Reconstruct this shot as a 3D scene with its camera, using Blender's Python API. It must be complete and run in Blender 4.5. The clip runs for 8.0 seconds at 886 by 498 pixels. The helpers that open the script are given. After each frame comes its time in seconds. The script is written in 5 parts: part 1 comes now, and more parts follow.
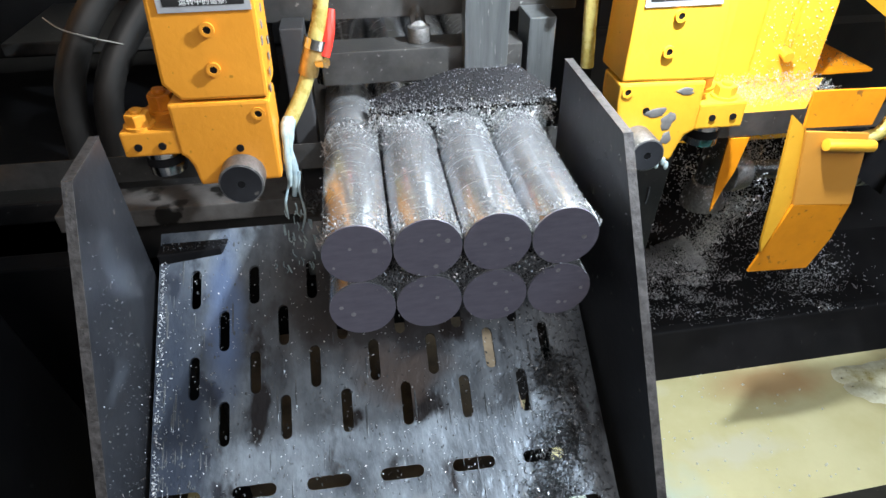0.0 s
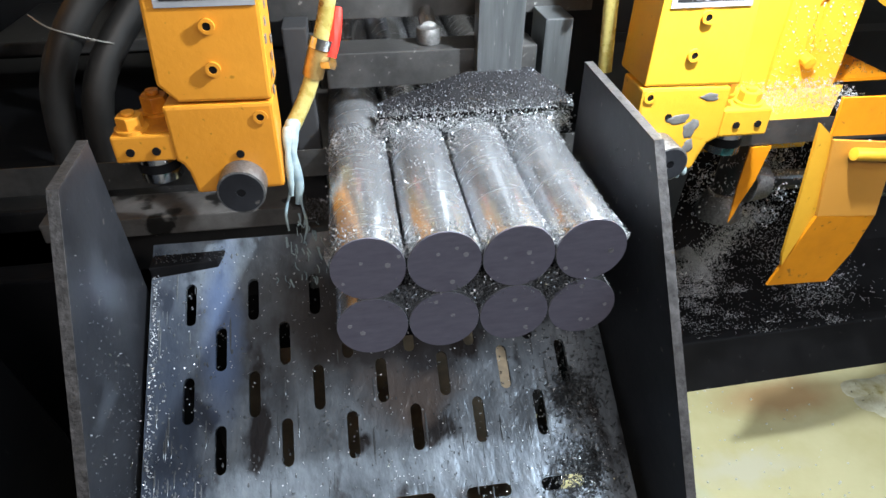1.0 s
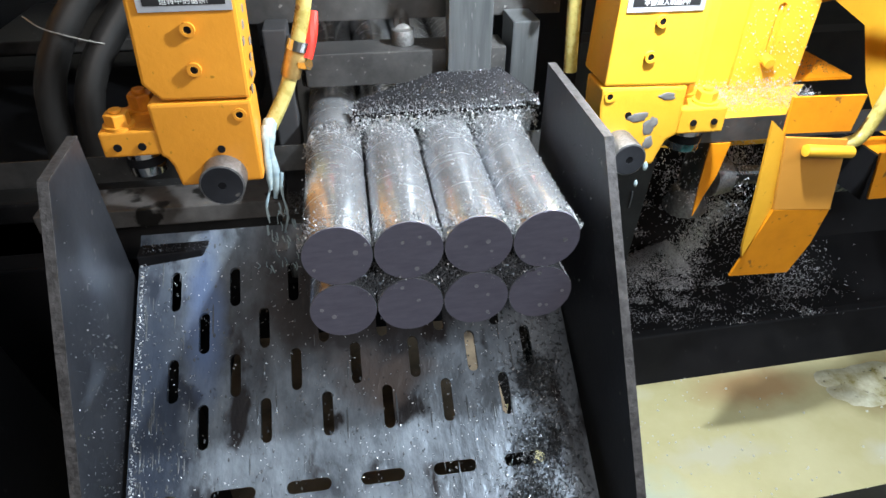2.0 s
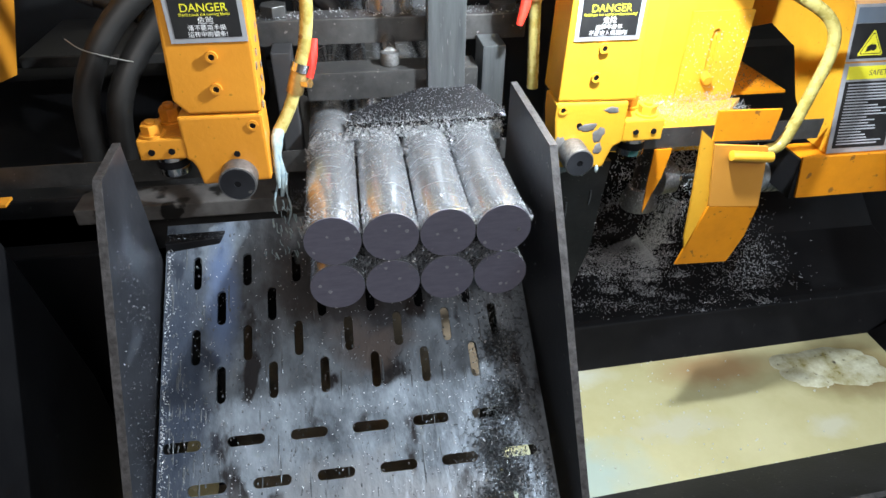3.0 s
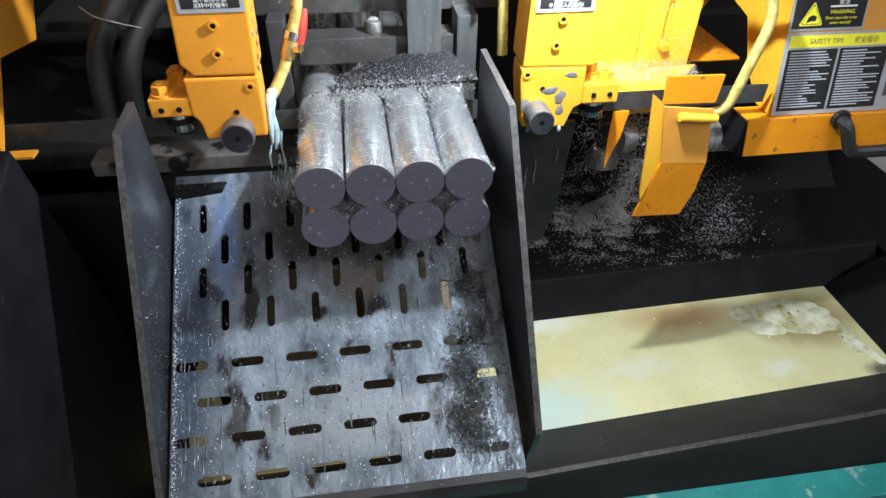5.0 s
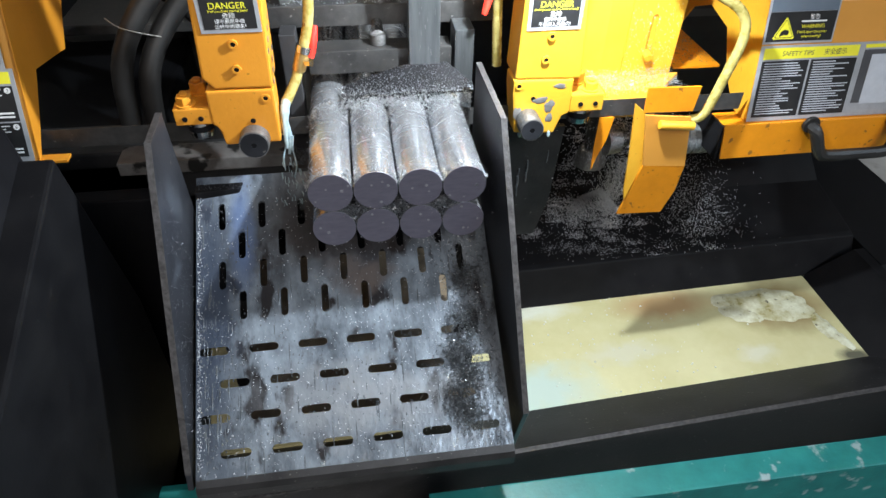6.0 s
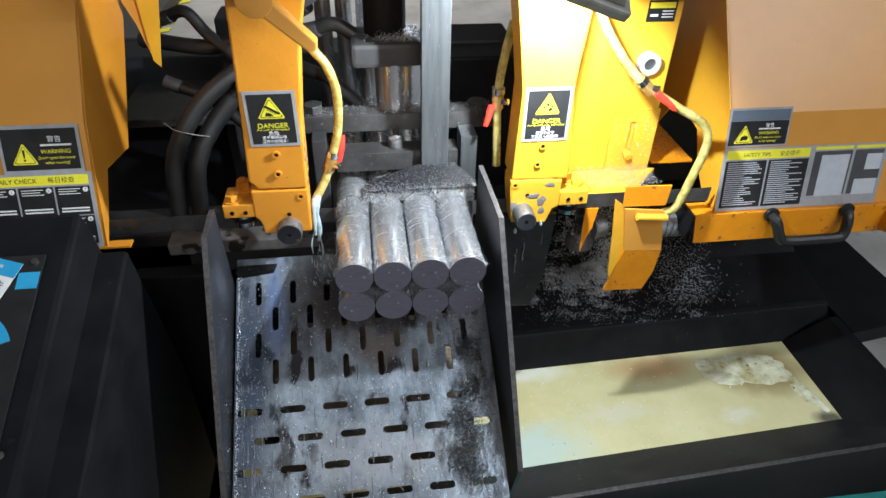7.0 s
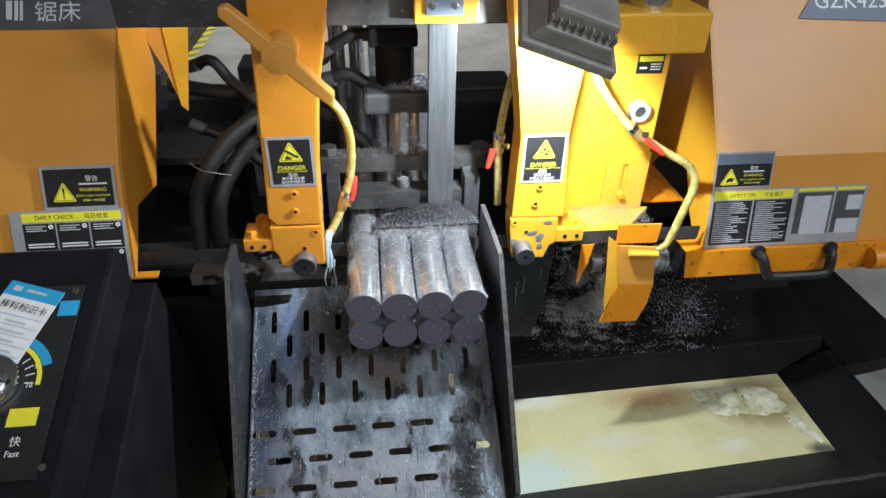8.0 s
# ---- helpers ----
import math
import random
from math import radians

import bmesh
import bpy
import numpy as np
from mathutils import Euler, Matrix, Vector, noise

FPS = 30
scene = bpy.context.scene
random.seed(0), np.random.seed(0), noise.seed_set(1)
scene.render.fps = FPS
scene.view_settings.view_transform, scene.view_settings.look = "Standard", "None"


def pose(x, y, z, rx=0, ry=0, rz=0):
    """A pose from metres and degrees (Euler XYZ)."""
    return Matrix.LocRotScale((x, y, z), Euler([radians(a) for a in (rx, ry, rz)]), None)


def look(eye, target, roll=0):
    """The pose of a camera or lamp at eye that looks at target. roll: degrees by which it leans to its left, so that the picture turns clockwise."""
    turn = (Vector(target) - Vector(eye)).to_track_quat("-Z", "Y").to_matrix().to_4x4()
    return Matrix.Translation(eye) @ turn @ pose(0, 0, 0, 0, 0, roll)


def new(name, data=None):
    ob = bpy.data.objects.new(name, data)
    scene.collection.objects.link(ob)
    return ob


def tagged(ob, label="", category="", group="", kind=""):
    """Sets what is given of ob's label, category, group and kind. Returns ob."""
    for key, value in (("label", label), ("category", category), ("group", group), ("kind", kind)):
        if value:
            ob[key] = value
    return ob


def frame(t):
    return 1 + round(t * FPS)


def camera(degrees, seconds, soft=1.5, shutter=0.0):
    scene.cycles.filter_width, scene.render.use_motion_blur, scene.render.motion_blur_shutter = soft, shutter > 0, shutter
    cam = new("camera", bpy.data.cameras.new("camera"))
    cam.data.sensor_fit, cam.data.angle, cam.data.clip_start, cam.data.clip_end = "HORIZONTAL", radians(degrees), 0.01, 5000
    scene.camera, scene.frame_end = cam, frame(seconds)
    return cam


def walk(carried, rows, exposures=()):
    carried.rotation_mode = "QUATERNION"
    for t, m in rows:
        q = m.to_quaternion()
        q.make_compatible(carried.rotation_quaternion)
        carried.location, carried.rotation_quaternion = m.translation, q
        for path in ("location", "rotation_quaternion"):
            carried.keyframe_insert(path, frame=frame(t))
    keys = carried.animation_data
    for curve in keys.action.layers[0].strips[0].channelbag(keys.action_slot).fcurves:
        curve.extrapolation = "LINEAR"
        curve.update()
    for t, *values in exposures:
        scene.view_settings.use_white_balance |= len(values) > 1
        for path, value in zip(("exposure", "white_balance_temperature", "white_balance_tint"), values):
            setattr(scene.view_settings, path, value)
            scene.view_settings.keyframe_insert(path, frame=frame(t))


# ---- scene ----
cam = camera(71.0, 8.0)
PATH = [
    (0, (-0.073, -0.419, 1.113), (0.138, 1.171, -0.082), -0.6),
    (0.5, (-0.085, -0.392, 1.098), (0.143, 1.205, -0.083), -0.2),
    (1, (-0.091, -0.383, 1.095), (0.157, 1.216, -0.08), 0.3),
    (2.5, (-0.058, -0.471, 1.141), (0.19, 1.12, -0.045), 0.5),
    (3, (-0.058, -0.529, 1.172), (0.191, 1.064, -0.01), 0.6),
    (3.5, (-0.053, -0.542, 1.171), (0.188, 1.047, -0.019), 0.6),
    (4, (-0.047, -0.561, 1.173), (0.192, 1.018, -0.031), 0.8),
    (4.5, (-0.039, -0.6, 1.193), (0.203, 0.957, -0.04), 0.8),
    (6, (-0.045, -0.678, 1.287), (0.19, 0.809, -0.03), 1.3),
    (6.5, (-0.049, -0.719, 1.354), (0.186, 0.805, 0.081), 1.3),
    (7, (-0.06, -0.759, 1.423), (0.167, 0.825, 0.224), 1.3),
    (7.5, (-0.074, -0.785, 1.471), (0.148, 0.837, 0.32), 1.5),
    (8, (-0.062, -0.819, 1.473), (0.146, 0.825, 0.354), 1.2),
]
walk(cam, [(t, look(eye, target, roll)) for t, eye, target, roll in PATH], ((0.0, 0.11), (3.0, 0.06), (4.5, 0.09), (6.0, 0.2), (6.5, 0.1), (7.0, -0.02), (7.5, -0.1), (8.0, -0.14)))

# ---- world and light ----
world = bpy.data.worlds.new("world")
scene.world = world
world.use_nodes = True
world.node_tree.nodes["Background"].inputs["Color"].default_value = (0.55, 0.6, 0.68, 1)
world.node_tree.nodes["Background"].inputs["Strength"].default_value = 0.3


def area(name, m, sx, sy, power, color=(1, 1, 1), spread=180):
    lamp = bpy.data.lights.new(name, "AREA")
    lamp.shape, lamp.size, lamp.size_y, lamp.energy, lamp.color = "RECTANGLE", sx, sy, power, color
    lamp.spread = radians(spread)
    ob = new(name, lamp)
    ob.matrix_world = m
    return ob


# Unseen lamp added for fill and for the sheen on the right cover.
area("right_fill", look((3.0, -2.7, 4.6), (0.3, 0.1, 0.5)), 2.8, 1.4, 145, (0.70, 0.85, 1.0))
# Unseen fill lamp, added to reach bar ends and ledge under the hood.
area("front_fill", look((0.6, -5.2, 4.5), (0.2, 0.2, 0.5)), 3.0, 1.0, 145, (1.0, 0.93, 0.90))
# Unseen lamp added to brighten the floor behind the machine.
area("rear_fill", look((0.0, 6.2, 4.6), (0.0, 6.0, 0.0)), 2.0, 1.0, 120, (0.98, 0.97, 0.95), 110)
led = bpy.data.lights.new("flood_light_led", "SPOT")
led.energy, led.color, led.shadow_soft_size = 37, (0.83, 0.92, 1.0), 0.012
led.spot_size, led.spot_blend = radians(146), 0.35
new("flood_light_led", led).matrix_world = look((0.236, 0.047, 1.199), (0.116, 0.247, 0.836))

# ---- materials ----
def mat(name, c1, c2, scale=40, rough=(0.35, 0.5), metal=0.0, bump=0.1, bscale=300, speck=None, stretch=(1, 1, 1), spec=0.5):
    """Two colours mixed by noise, a finer bump and, with speck (colour, scale, share), small stains on top."""
    m = bpy.data.materials.new(name)
    m.use_nodes = True
    nt = m.node_tree
    b = nt.nodes["Principled BSDF"]
    co = nt.nodes.new("ShaderNodeTexCoord")
    mp = nt.nodes.new("ShaderNodeMapping")
    mp.inputs["Scale"].default_value = stretch
    nt.links.new(co.outputs["Object"], mp.inputs["Vector"])
    n = nt.nodes.new("ShaderNodeTexNoise")
    n.inputs["Scale"].default_value, n.inputs["Detail"].default_value = scale, 8
    n.inputs["Roughness"].default_value = 0.65
    nt.links.new(mp.outputs["Vector"], n.inputs["Vector"])
    r = nt.nodes.new("ShaderNodeValToRGB")
    r.color_ramp.elements[0].position, r.color_ramp.elements[1].position = 0.32, 0.68
    r.color_ramp.elements[0].color, r.color_ramp.elements[1].color = (*c1, 1), (*c2, 1)
    nt.links.new(n.outputs["Fac"], r.inputs["Fac"])
    color = r.outputs["Color"]
    rr = nt.nodes.new("ShaderNodeMapRange")
    rr.inputs["To Min"].default_value, rr.inputs["To Max"].default_value = rough
    nt.links.new(n.outputs["Fac"], rr.inputs["Value"])
    fine = nt.nodes.new("ShaderNodeTexNoise")
    fine.inputs["Scale"].default_value, fine.inputs["Detail"].default_value = bscale, 4
    nt.links.new(mp.outputs["Vector"], fine.inputs["Vector"])
    if speck:
        sc, ss, share = speck
        sn = nt.nodes.new("ShaderNodeTexNoise")
        sn.inputs["Scale"].default_value, sn.inputs["Detail"].default_value = ss, 5
        nt.links.new(mp.outputs["Vector"], sn.inputs["Vector"])
        sr = nt.nodes.new("ShaderNodeValToRGB")
        sr.color_ramp.elements[0].position, sr.color_ramp.elements[1].position = 1 - share - 0.03, 1 - share + 0.03
        nt.links.new(sn.outputs["Fac"], sr.inputs["Fac"])
        mx = nt.nodes.new("ShaderNodeMix")
        mx.data_type = "RGBA"
        nt.links.new(sr.outputs["Color"], mx.inputs["Factor"])
        nt.links.new(color, mx.inputs["A"])
        mx.inputs["B"].default_value = (*sc, 1)
        color = mx.outputs["Result"]
    bp = nt.nodes.new("ShaderNodeBump")
    bp.inputs["Strength"].default_value, bp.inputs["Distance"].default_value = bump, 0.002
    nt.links.new(fine.outputs["Fac"], bp.inputs["Height"])
    nt.links.new(bp.outputs["Normal"], b.inputs["Normal"])
    nt.links.new(color, b.inputs["Base Color"])
    nt.links.new(rr.outputs["Result"], b.inputs["Roughness"])
    b.inputs["Metallic"].default_value = metal
    b.inputs["Specular IOR Level"].default_value = spec
    return m


YELLOW = mat("yellow_paint", (0.58, 0.225, 0.018), (0.67, 0.27, 0.024), 12, (0.3, 0.45), 0, 0.12, 160, ((0.36, 0.16, 0.01), 150, 0.29))
YELLOW_R = mat("chrome_yellow_paint", (0.62, 0.32, 0.022), (0.72, 0.375, 0.03), 12, (0.3, 0.45), 0, 0.14, 160, ((0.40, 0.21, 0.02), 150, 0.29))
ORANGE = mat("orange_paint", (0.535, 0.235, 0.032), (0.61, 0.275, 0.044), 6, (0.36, 0.48), 0, 0.04, 60, ((0.36, 0.14, 0.015), 130, 0.26))
ORANGE.node_tree.nodes["Principled BSDF"].inputs["Coat Weight"].default_value = 0.5
ORANGE.node_tree.nodes["Principled BSDF"].inputs["Coat Roughness"].default_value = 0.4
ORANGE_D = mat("deep_orange_paint", (0.62, 0.22, 0.006), (0.74, 0.27, 0.008), 30, (0.35, 0.5), 0, 0.1, 200, ((0.25, 0.1, 0.02), 70, 0.33))
RUSTY = mat("oily_rusty_orange", (0.35, 0.10, 0.01), (0.62, 0.22, 0.01), 60, (0.3, 0.5), 0, 0.2, 200)
BLACK = mat("black_enamel", (0.0045, 0.0045, 0.0055), (0.009, 0.009, 0.010), 14, (0.4, 0.6), 0, 0.08, 120, ((0.024, 0.023, 0.023), 60, 0.27), (1, 1, 1), 0.15)
SATIN = mat("satin_black", (0.007, 0.007, 0.008), (0.012, 0.012, 0.014), 14, (0.32, 0.45), 0, 0.05, 140, ((0.02, 0.02, 0.022), 60, 0.25), (1, 1, 1), 0.14)
BLACK_W = mat("worn_black_sheet", (0.014, 0.014, 0.015), (0.034, 0.033, 0.034), 18, (0.3, 0.5), 0.2, 0.15, 150, ((0.14, 0.13, 0.12), 140, 0.30))
DARK = mat("dark_machine_grey", (0.02, 0.02, 0.022), (0.04, 0.04, 0.042), 10, (0.5, 0.7), 0, 0.1, 100)
RUBBER = mat("black_rubber", (0.007, 0.007, 0.007), (0.017, 0.016, 0.015), 20, (0.4, 0.55), 0, 0.1, 200, ((0.08, 0.07, 0.065), 40, 0.27))
CHUTE = mat("wet_blued_steel", (0.055, 0.063, 0.075), (0.28, 0.32, 0.365), 26, (0.05, 0.34), 0.3, 0.9, 105, ((0.028, 0.026, 0.028), 24, 0.40), (1, 0.5, 0.5))
PLATE = mat("mill_scale_plate", (0.020, 0.021, 0.025), (0.055, 0.058, 0.068), 9, (0.35, 0.5), 0.5, 0.1, 120, ((0.17, 0.16, 0.15), 90, 0.29))
CUTEDGE = mat("flame_cut_edge", (0.018, 0.017, 0.017), (0.085, 0.08, 0.08), 120, (0.5, 0.7), 0.3, 0.4, 300)
STEEL = mat("turned_bright_steel", (0.36, 0.37, 0.385), (0.54, 0.555, 0.58), 30, (0.2, 0.32), 0.82, 0.06, 110, ((0.40, 0.33, 0.26), 12, 0.30), (1, 6, 1))
SAWN = mat("sawn_steel_face", (0.105, 0.100, 0.135), (0.145, 0.138, 0.18), 50, (0.5, 0.62), 0.25, 0.12, 90, ((0.16, 0.155, 0.19), 60, 0.28), (1, 1, 4))
GREY = mat("ground_grey_steel", (0.055, 0.055, 0.055), (0.11, 0.108, 0.105), 25, (0.3, 0.5), 0.6, 0.1, 200, ((0.26, 0.25, 0.24), 150, 0.30))
SPOTTED = mat("oil_spotted_steel", (0.10, 0.092, 0.087), (0.18, 0.172, 0.165), 30, (0.35, 0.55), 0.4, 0.1, 200, ((0.015, 0.014, 0.013), 26, 0.42))
BAR = mat("drawn_flat_bar", (0.10, 0.11, 0.115), (0.16, 0.17, 0.175), 30, (0.3, 0.42), 0.7, 0.08, 200, ((0.32, 0.32, 0.32), 160, 0.28), (4, 4, 0.3))
CHROME = mat("bright_steel", (0.5, 0.5, 0.5), (0.68, 0.68, 0.67), 60, (0.12, 0.25), 1.0, 0.03, 300)
KNURL = mat("knurled_steel", (0.14, 0.14, 0.14), (0.3, 0.3, 0.3), 300, (0.35, 0.5), 0.8, 0.5, 900)
CHIP = mat("steel_chips", (0.28, 0.30, 0.33), (0.80, 0.82, 0.85), 500, (0.2, 0.45), 0.35, 0.1, 900)
CHIP_K = mat("soaked_steel_chips", (0.012, 0.013, 0.015), (0.15, 0.16, 0.17), 500, (0.2, 0.4), 0.5, 0.1, 900)
CHIP_M = mat("wet_steel_chips", (0.11, 0.115, 0.12), (0.56, 0.58, 0.60), 500, (0.2, 0.45), 0.5, 0.1, 900)
CHIP_D = mat("oily_steel_chips", (0.035, 0.038, 0.043), (0.33, 0.345, 0.37), 500, (0.2, 0.45), 0.6, 0.1, 900)
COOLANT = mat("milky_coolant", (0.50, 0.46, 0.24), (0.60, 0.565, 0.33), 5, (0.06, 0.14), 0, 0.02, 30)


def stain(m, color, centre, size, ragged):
    """A patch with a soft uneven edge round a place on a material: stains, painted light and shade."""
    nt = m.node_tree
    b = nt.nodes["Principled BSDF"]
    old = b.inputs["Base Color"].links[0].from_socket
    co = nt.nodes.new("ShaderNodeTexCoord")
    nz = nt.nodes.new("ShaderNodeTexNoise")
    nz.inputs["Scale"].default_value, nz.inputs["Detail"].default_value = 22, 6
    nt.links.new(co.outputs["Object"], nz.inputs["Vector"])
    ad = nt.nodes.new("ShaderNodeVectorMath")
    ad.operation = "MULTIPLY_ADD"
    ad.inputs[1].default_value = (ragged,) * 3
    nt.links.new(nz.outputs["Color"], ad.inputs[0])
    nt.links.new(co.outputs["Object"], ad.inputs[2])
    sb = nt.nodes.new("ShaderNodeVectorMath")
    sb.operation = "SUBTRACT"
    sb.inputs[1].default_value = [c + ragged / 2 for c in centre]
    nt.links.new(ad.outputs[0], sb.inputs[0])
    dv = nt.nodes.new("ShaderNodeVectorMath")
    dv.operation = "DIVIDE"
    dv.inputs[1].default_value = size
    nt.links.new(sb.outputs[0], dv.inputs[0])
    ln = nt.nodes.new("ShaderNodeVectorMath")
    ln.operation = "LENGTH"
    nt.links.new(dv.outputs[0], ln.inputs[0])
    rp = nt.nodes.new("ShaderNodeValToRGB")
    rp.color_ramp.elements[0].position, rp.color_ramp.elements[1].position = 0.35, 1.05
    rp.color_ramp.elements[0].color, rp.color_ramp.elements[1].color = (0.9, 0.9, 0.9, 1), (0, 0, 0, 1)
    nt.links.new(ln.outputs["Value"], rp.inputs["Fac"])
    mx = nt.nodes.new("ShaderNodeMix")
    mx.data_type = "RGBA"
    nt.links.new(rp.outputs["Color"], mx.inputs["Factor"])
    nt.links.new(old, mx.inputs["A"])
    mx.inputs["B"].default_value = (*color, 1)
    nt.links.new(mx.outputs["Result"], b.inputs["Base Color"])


# The chip guard's shadow, painted brown into the coolant.
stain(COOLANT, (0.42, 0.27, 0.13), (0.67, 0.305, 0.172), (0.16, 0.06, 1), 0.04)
# Paler patches of the coolant itself.
stain(COOLANT, (0.57, 0.55, 0.40), (0.52, 0.17, 0.172), (0.13, 0.035, 1), 0.07)
stain(COOLANT, (0.60, 0.59, 0.45), (0.83, 0.13, 0.172), (0.06, 0.03, 1), 0.05)
stain(COOLANT, (0.62, 0.63, 0.52), (0.33, 0.325, 0.172), (0.14, 0.04, 1), 0.06)
# Darker brown round the foam, near black in the right front corner.
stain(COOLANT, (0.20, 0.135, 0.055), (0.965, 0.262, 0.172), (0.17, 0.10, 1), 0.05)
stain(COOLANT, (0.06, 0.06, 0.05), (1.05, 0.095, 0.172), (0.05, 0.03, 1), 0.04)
# Cool light at the left front, painted as a bluish patch.
stain(COOLANT, (0.46, 0.56, 0.50), (0.27, 0.09, 0.172), (0.20, 0.10, 1), 0.10)
# Upper chute: oily brown, darkened further to paint in the bars' shade.
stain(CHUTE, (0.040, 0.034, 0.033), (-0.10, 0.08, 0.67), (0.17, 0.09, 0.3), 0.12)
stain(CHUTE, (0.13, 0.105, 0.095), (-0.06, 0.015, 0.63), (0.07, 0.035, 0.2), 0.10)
# Lower chute paled: lamp light put into the steel's colour.
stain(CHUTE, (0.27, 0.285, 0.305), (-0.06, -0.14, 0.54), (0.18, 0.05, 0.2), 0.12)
# Darker and bluer along the left seam.
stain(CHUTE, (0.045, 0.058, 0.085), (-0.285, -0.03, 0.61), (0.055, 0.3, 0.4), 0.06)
# Strip of lamp light left of the bars, painted in as bluish film.
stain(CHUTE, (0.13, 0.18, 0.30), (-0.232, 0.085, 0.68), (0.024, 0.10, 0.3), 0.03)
stain(PLATE, (0.085, 0.095, 0.112), (-0.307, -0.02, 0.70), (0.05, 0.03, 0.02), 0.07)
stain(PLATE, (0.07, 0.078, 0.092), (-0.307, 0.06, 0.76), (0.05, 0.03, 0.05), 0.06)
FOAM = mat("coolant_foam", (0.27, 0.23, 0.08), (0.72, 0.73, 0.58), 22, (0.2, 0.4), 0, 0.5, 90, ((0.06, 0.05, 0.025), 80, 0.33))
SLUDGE = mat("brown_sludge", (0.38, 0.22, 0.10), (0.50, 0.31, 0.15), 12, (0.1, 0.25), 0, 0.03, 60)
FROTH = mat("pale_froth", (0.55, 0.56, 0.46), (0.72, 0.73, 0.64), 90, (0.1, 0.25), 0, 0.1, 200)
MILK = mat("coolant_stream", (0.17, 0.24, 0.28), (0.36, 0.43, 0.43), 60, (0.08, 0.2), 0, 0.1, 100)
WET = mat("coolant_beads", (0.07, 0.08, 0.09), (0.14, 0.15, 0.16), 300, (0.03, 0.06), 0.2, 0.0, 100)
SPOT = mat("coolant_spot", (0.20, 0.20, 0.22), (0.28, 0.28, 0.30), 200, (0.2, 0.4), 0.2, 0.05, 100)
BRISTLE = mat("wire_bristles", (0.10, 0.11, 0.115), (0.26, 0.28, 0.29), 200, (0.3, 0.5), 0.5, 0.5, 700)
SLOT_BROWN = mat("mottled_brown", (0.11, 0.085, 0.06), (0.34, 0.265, 0.18), 12, (0.3, 0.5), 0.1, 0.2, 80)
BAREP = mat("bare_primer", (0.12, 0.115, 0.11), (0.22, 0.21, 0.20), 80, (0.4, 0.6), 0.2, 0.2, 200)
HOSE = mat("yellowed_hose", (0.25, 0.20, 0.045), (0.43, 0.37, 0.13), 60, (0.2, 0.35), 0, 0.25, 260, ((0.16, 0.1, 0.03), 50, 0.30))
BRASS = mat("dirty_brass", (0.32, 0.2, 0.06), (0.55, 0.38, 0.14), 90, (0.25, 0.45), 0.7, 0.1, 200)
RED = mat("red_lever_sleeve", (0.62, 0.02, 0.012), (0.72, 0.04, 0.02), 40, (0.35, 0.5))
LAMPG = mat("cast_lamp_grey", (0.22, 0.215, 0.195), (0.33, 0.32, 0.29), 30, (0.4, 0.55), 0.2, 0.1, 200, ((0.3, 0.29, 0.26), 80, 0.28))
TEAL = mat("teal_bin_paint", (0.008, 0.12, 0.115), (0.018, 0.19, 0.175), 20, (0.35, 0.5), 0, 0.15, 120, ((0.24, 0.31, 0.31), 26, 0.36))
CONCRETE = mat("concrete_floor", (0.26, 0.255, 0.24), (0.40, 0.39, 0.37), 3, (0.5, 0.7), 0, 0.1, 60, ((0.16, 0.15, 0.14), 5, 0.33))
WALLP = mat("wall_paint", (0.42, 0.42, 0.40), (0.5, 0.5, 0.48), 2, (0.6, 0.8), 0, 0.05, 50)
INK = mat("label_black", (0.013, 0.013, 0.014), (0.02, 0.02, 0.02), 50, (0.3, 0.4), 0, 0.02)
SILVER = mat("label_silver", (0.34, 0.35, 0.37), (0.42, 0.43, 0.45), 60, (0.3, 0.45), 0.3, 0.02)
SIGNY = mat("label_yellow", (0.72, 0.66, 0.03), (0.78, 0.72, 0.05), 50, (0.35, 0.45), 0, 0.02)
WHITE = mat("label_white", (0.66, 0.67, 0.67), (0.76, 0.76, 0.75), 50, (0.35, 0.5), 0, 0.02)
PALEG = mat("label_grey", (0.42, 0.44, 0.48), (0.5, 0.52, 0.56), 40, (0.4, 0.5), 0, 0.02)
DGREY = mat("banner_grey", (0.05, 0.05, 0.055), (0.075, 0.075, 0.08), 20, (0.35, 0.5), 0, 0.03)
BLUE = mat("printed_blue", (0.02, 0.28, 0.52), (0.03, 0.34, 0.6), 40, (0.35, 0.5), 0, 0.02)
SLATE = mat("slate_blue_banner", (0.10, 0.13, 0.17), (0.13, 0.16, 0.2), 20, (0.35, 0.5), 0, 0.03)
BLUE_PATCH = mat("dull_blue", (0.10, 0.16, 0.25), (0.16, 0.23, 0.33), 40, (0.3, 0.5), 0.2, 0.05, 200)
GLOW = bpy.data.materials.new("lamp_glass")
GLOW.use_nodes = True
GLOW.node_tree.nodes["Principled BSDF"].inputs["Emission Color"].default_value = (1, 0.97, 0.9, 1)
GLOW.node_tree.nodes["Principled BSDF"].inputs["Emission Strength"].default_value = 8


# ---- building helpers ----
def thing(name, x, y, z, label, category, group=""):
    """An Empty at the base of a thing; its parts are built in world metres."""
    e = new(name)
    e.location = (x, y, z)
    e.empty_display_size = 0.02
    return tagged(e, label, category, group)


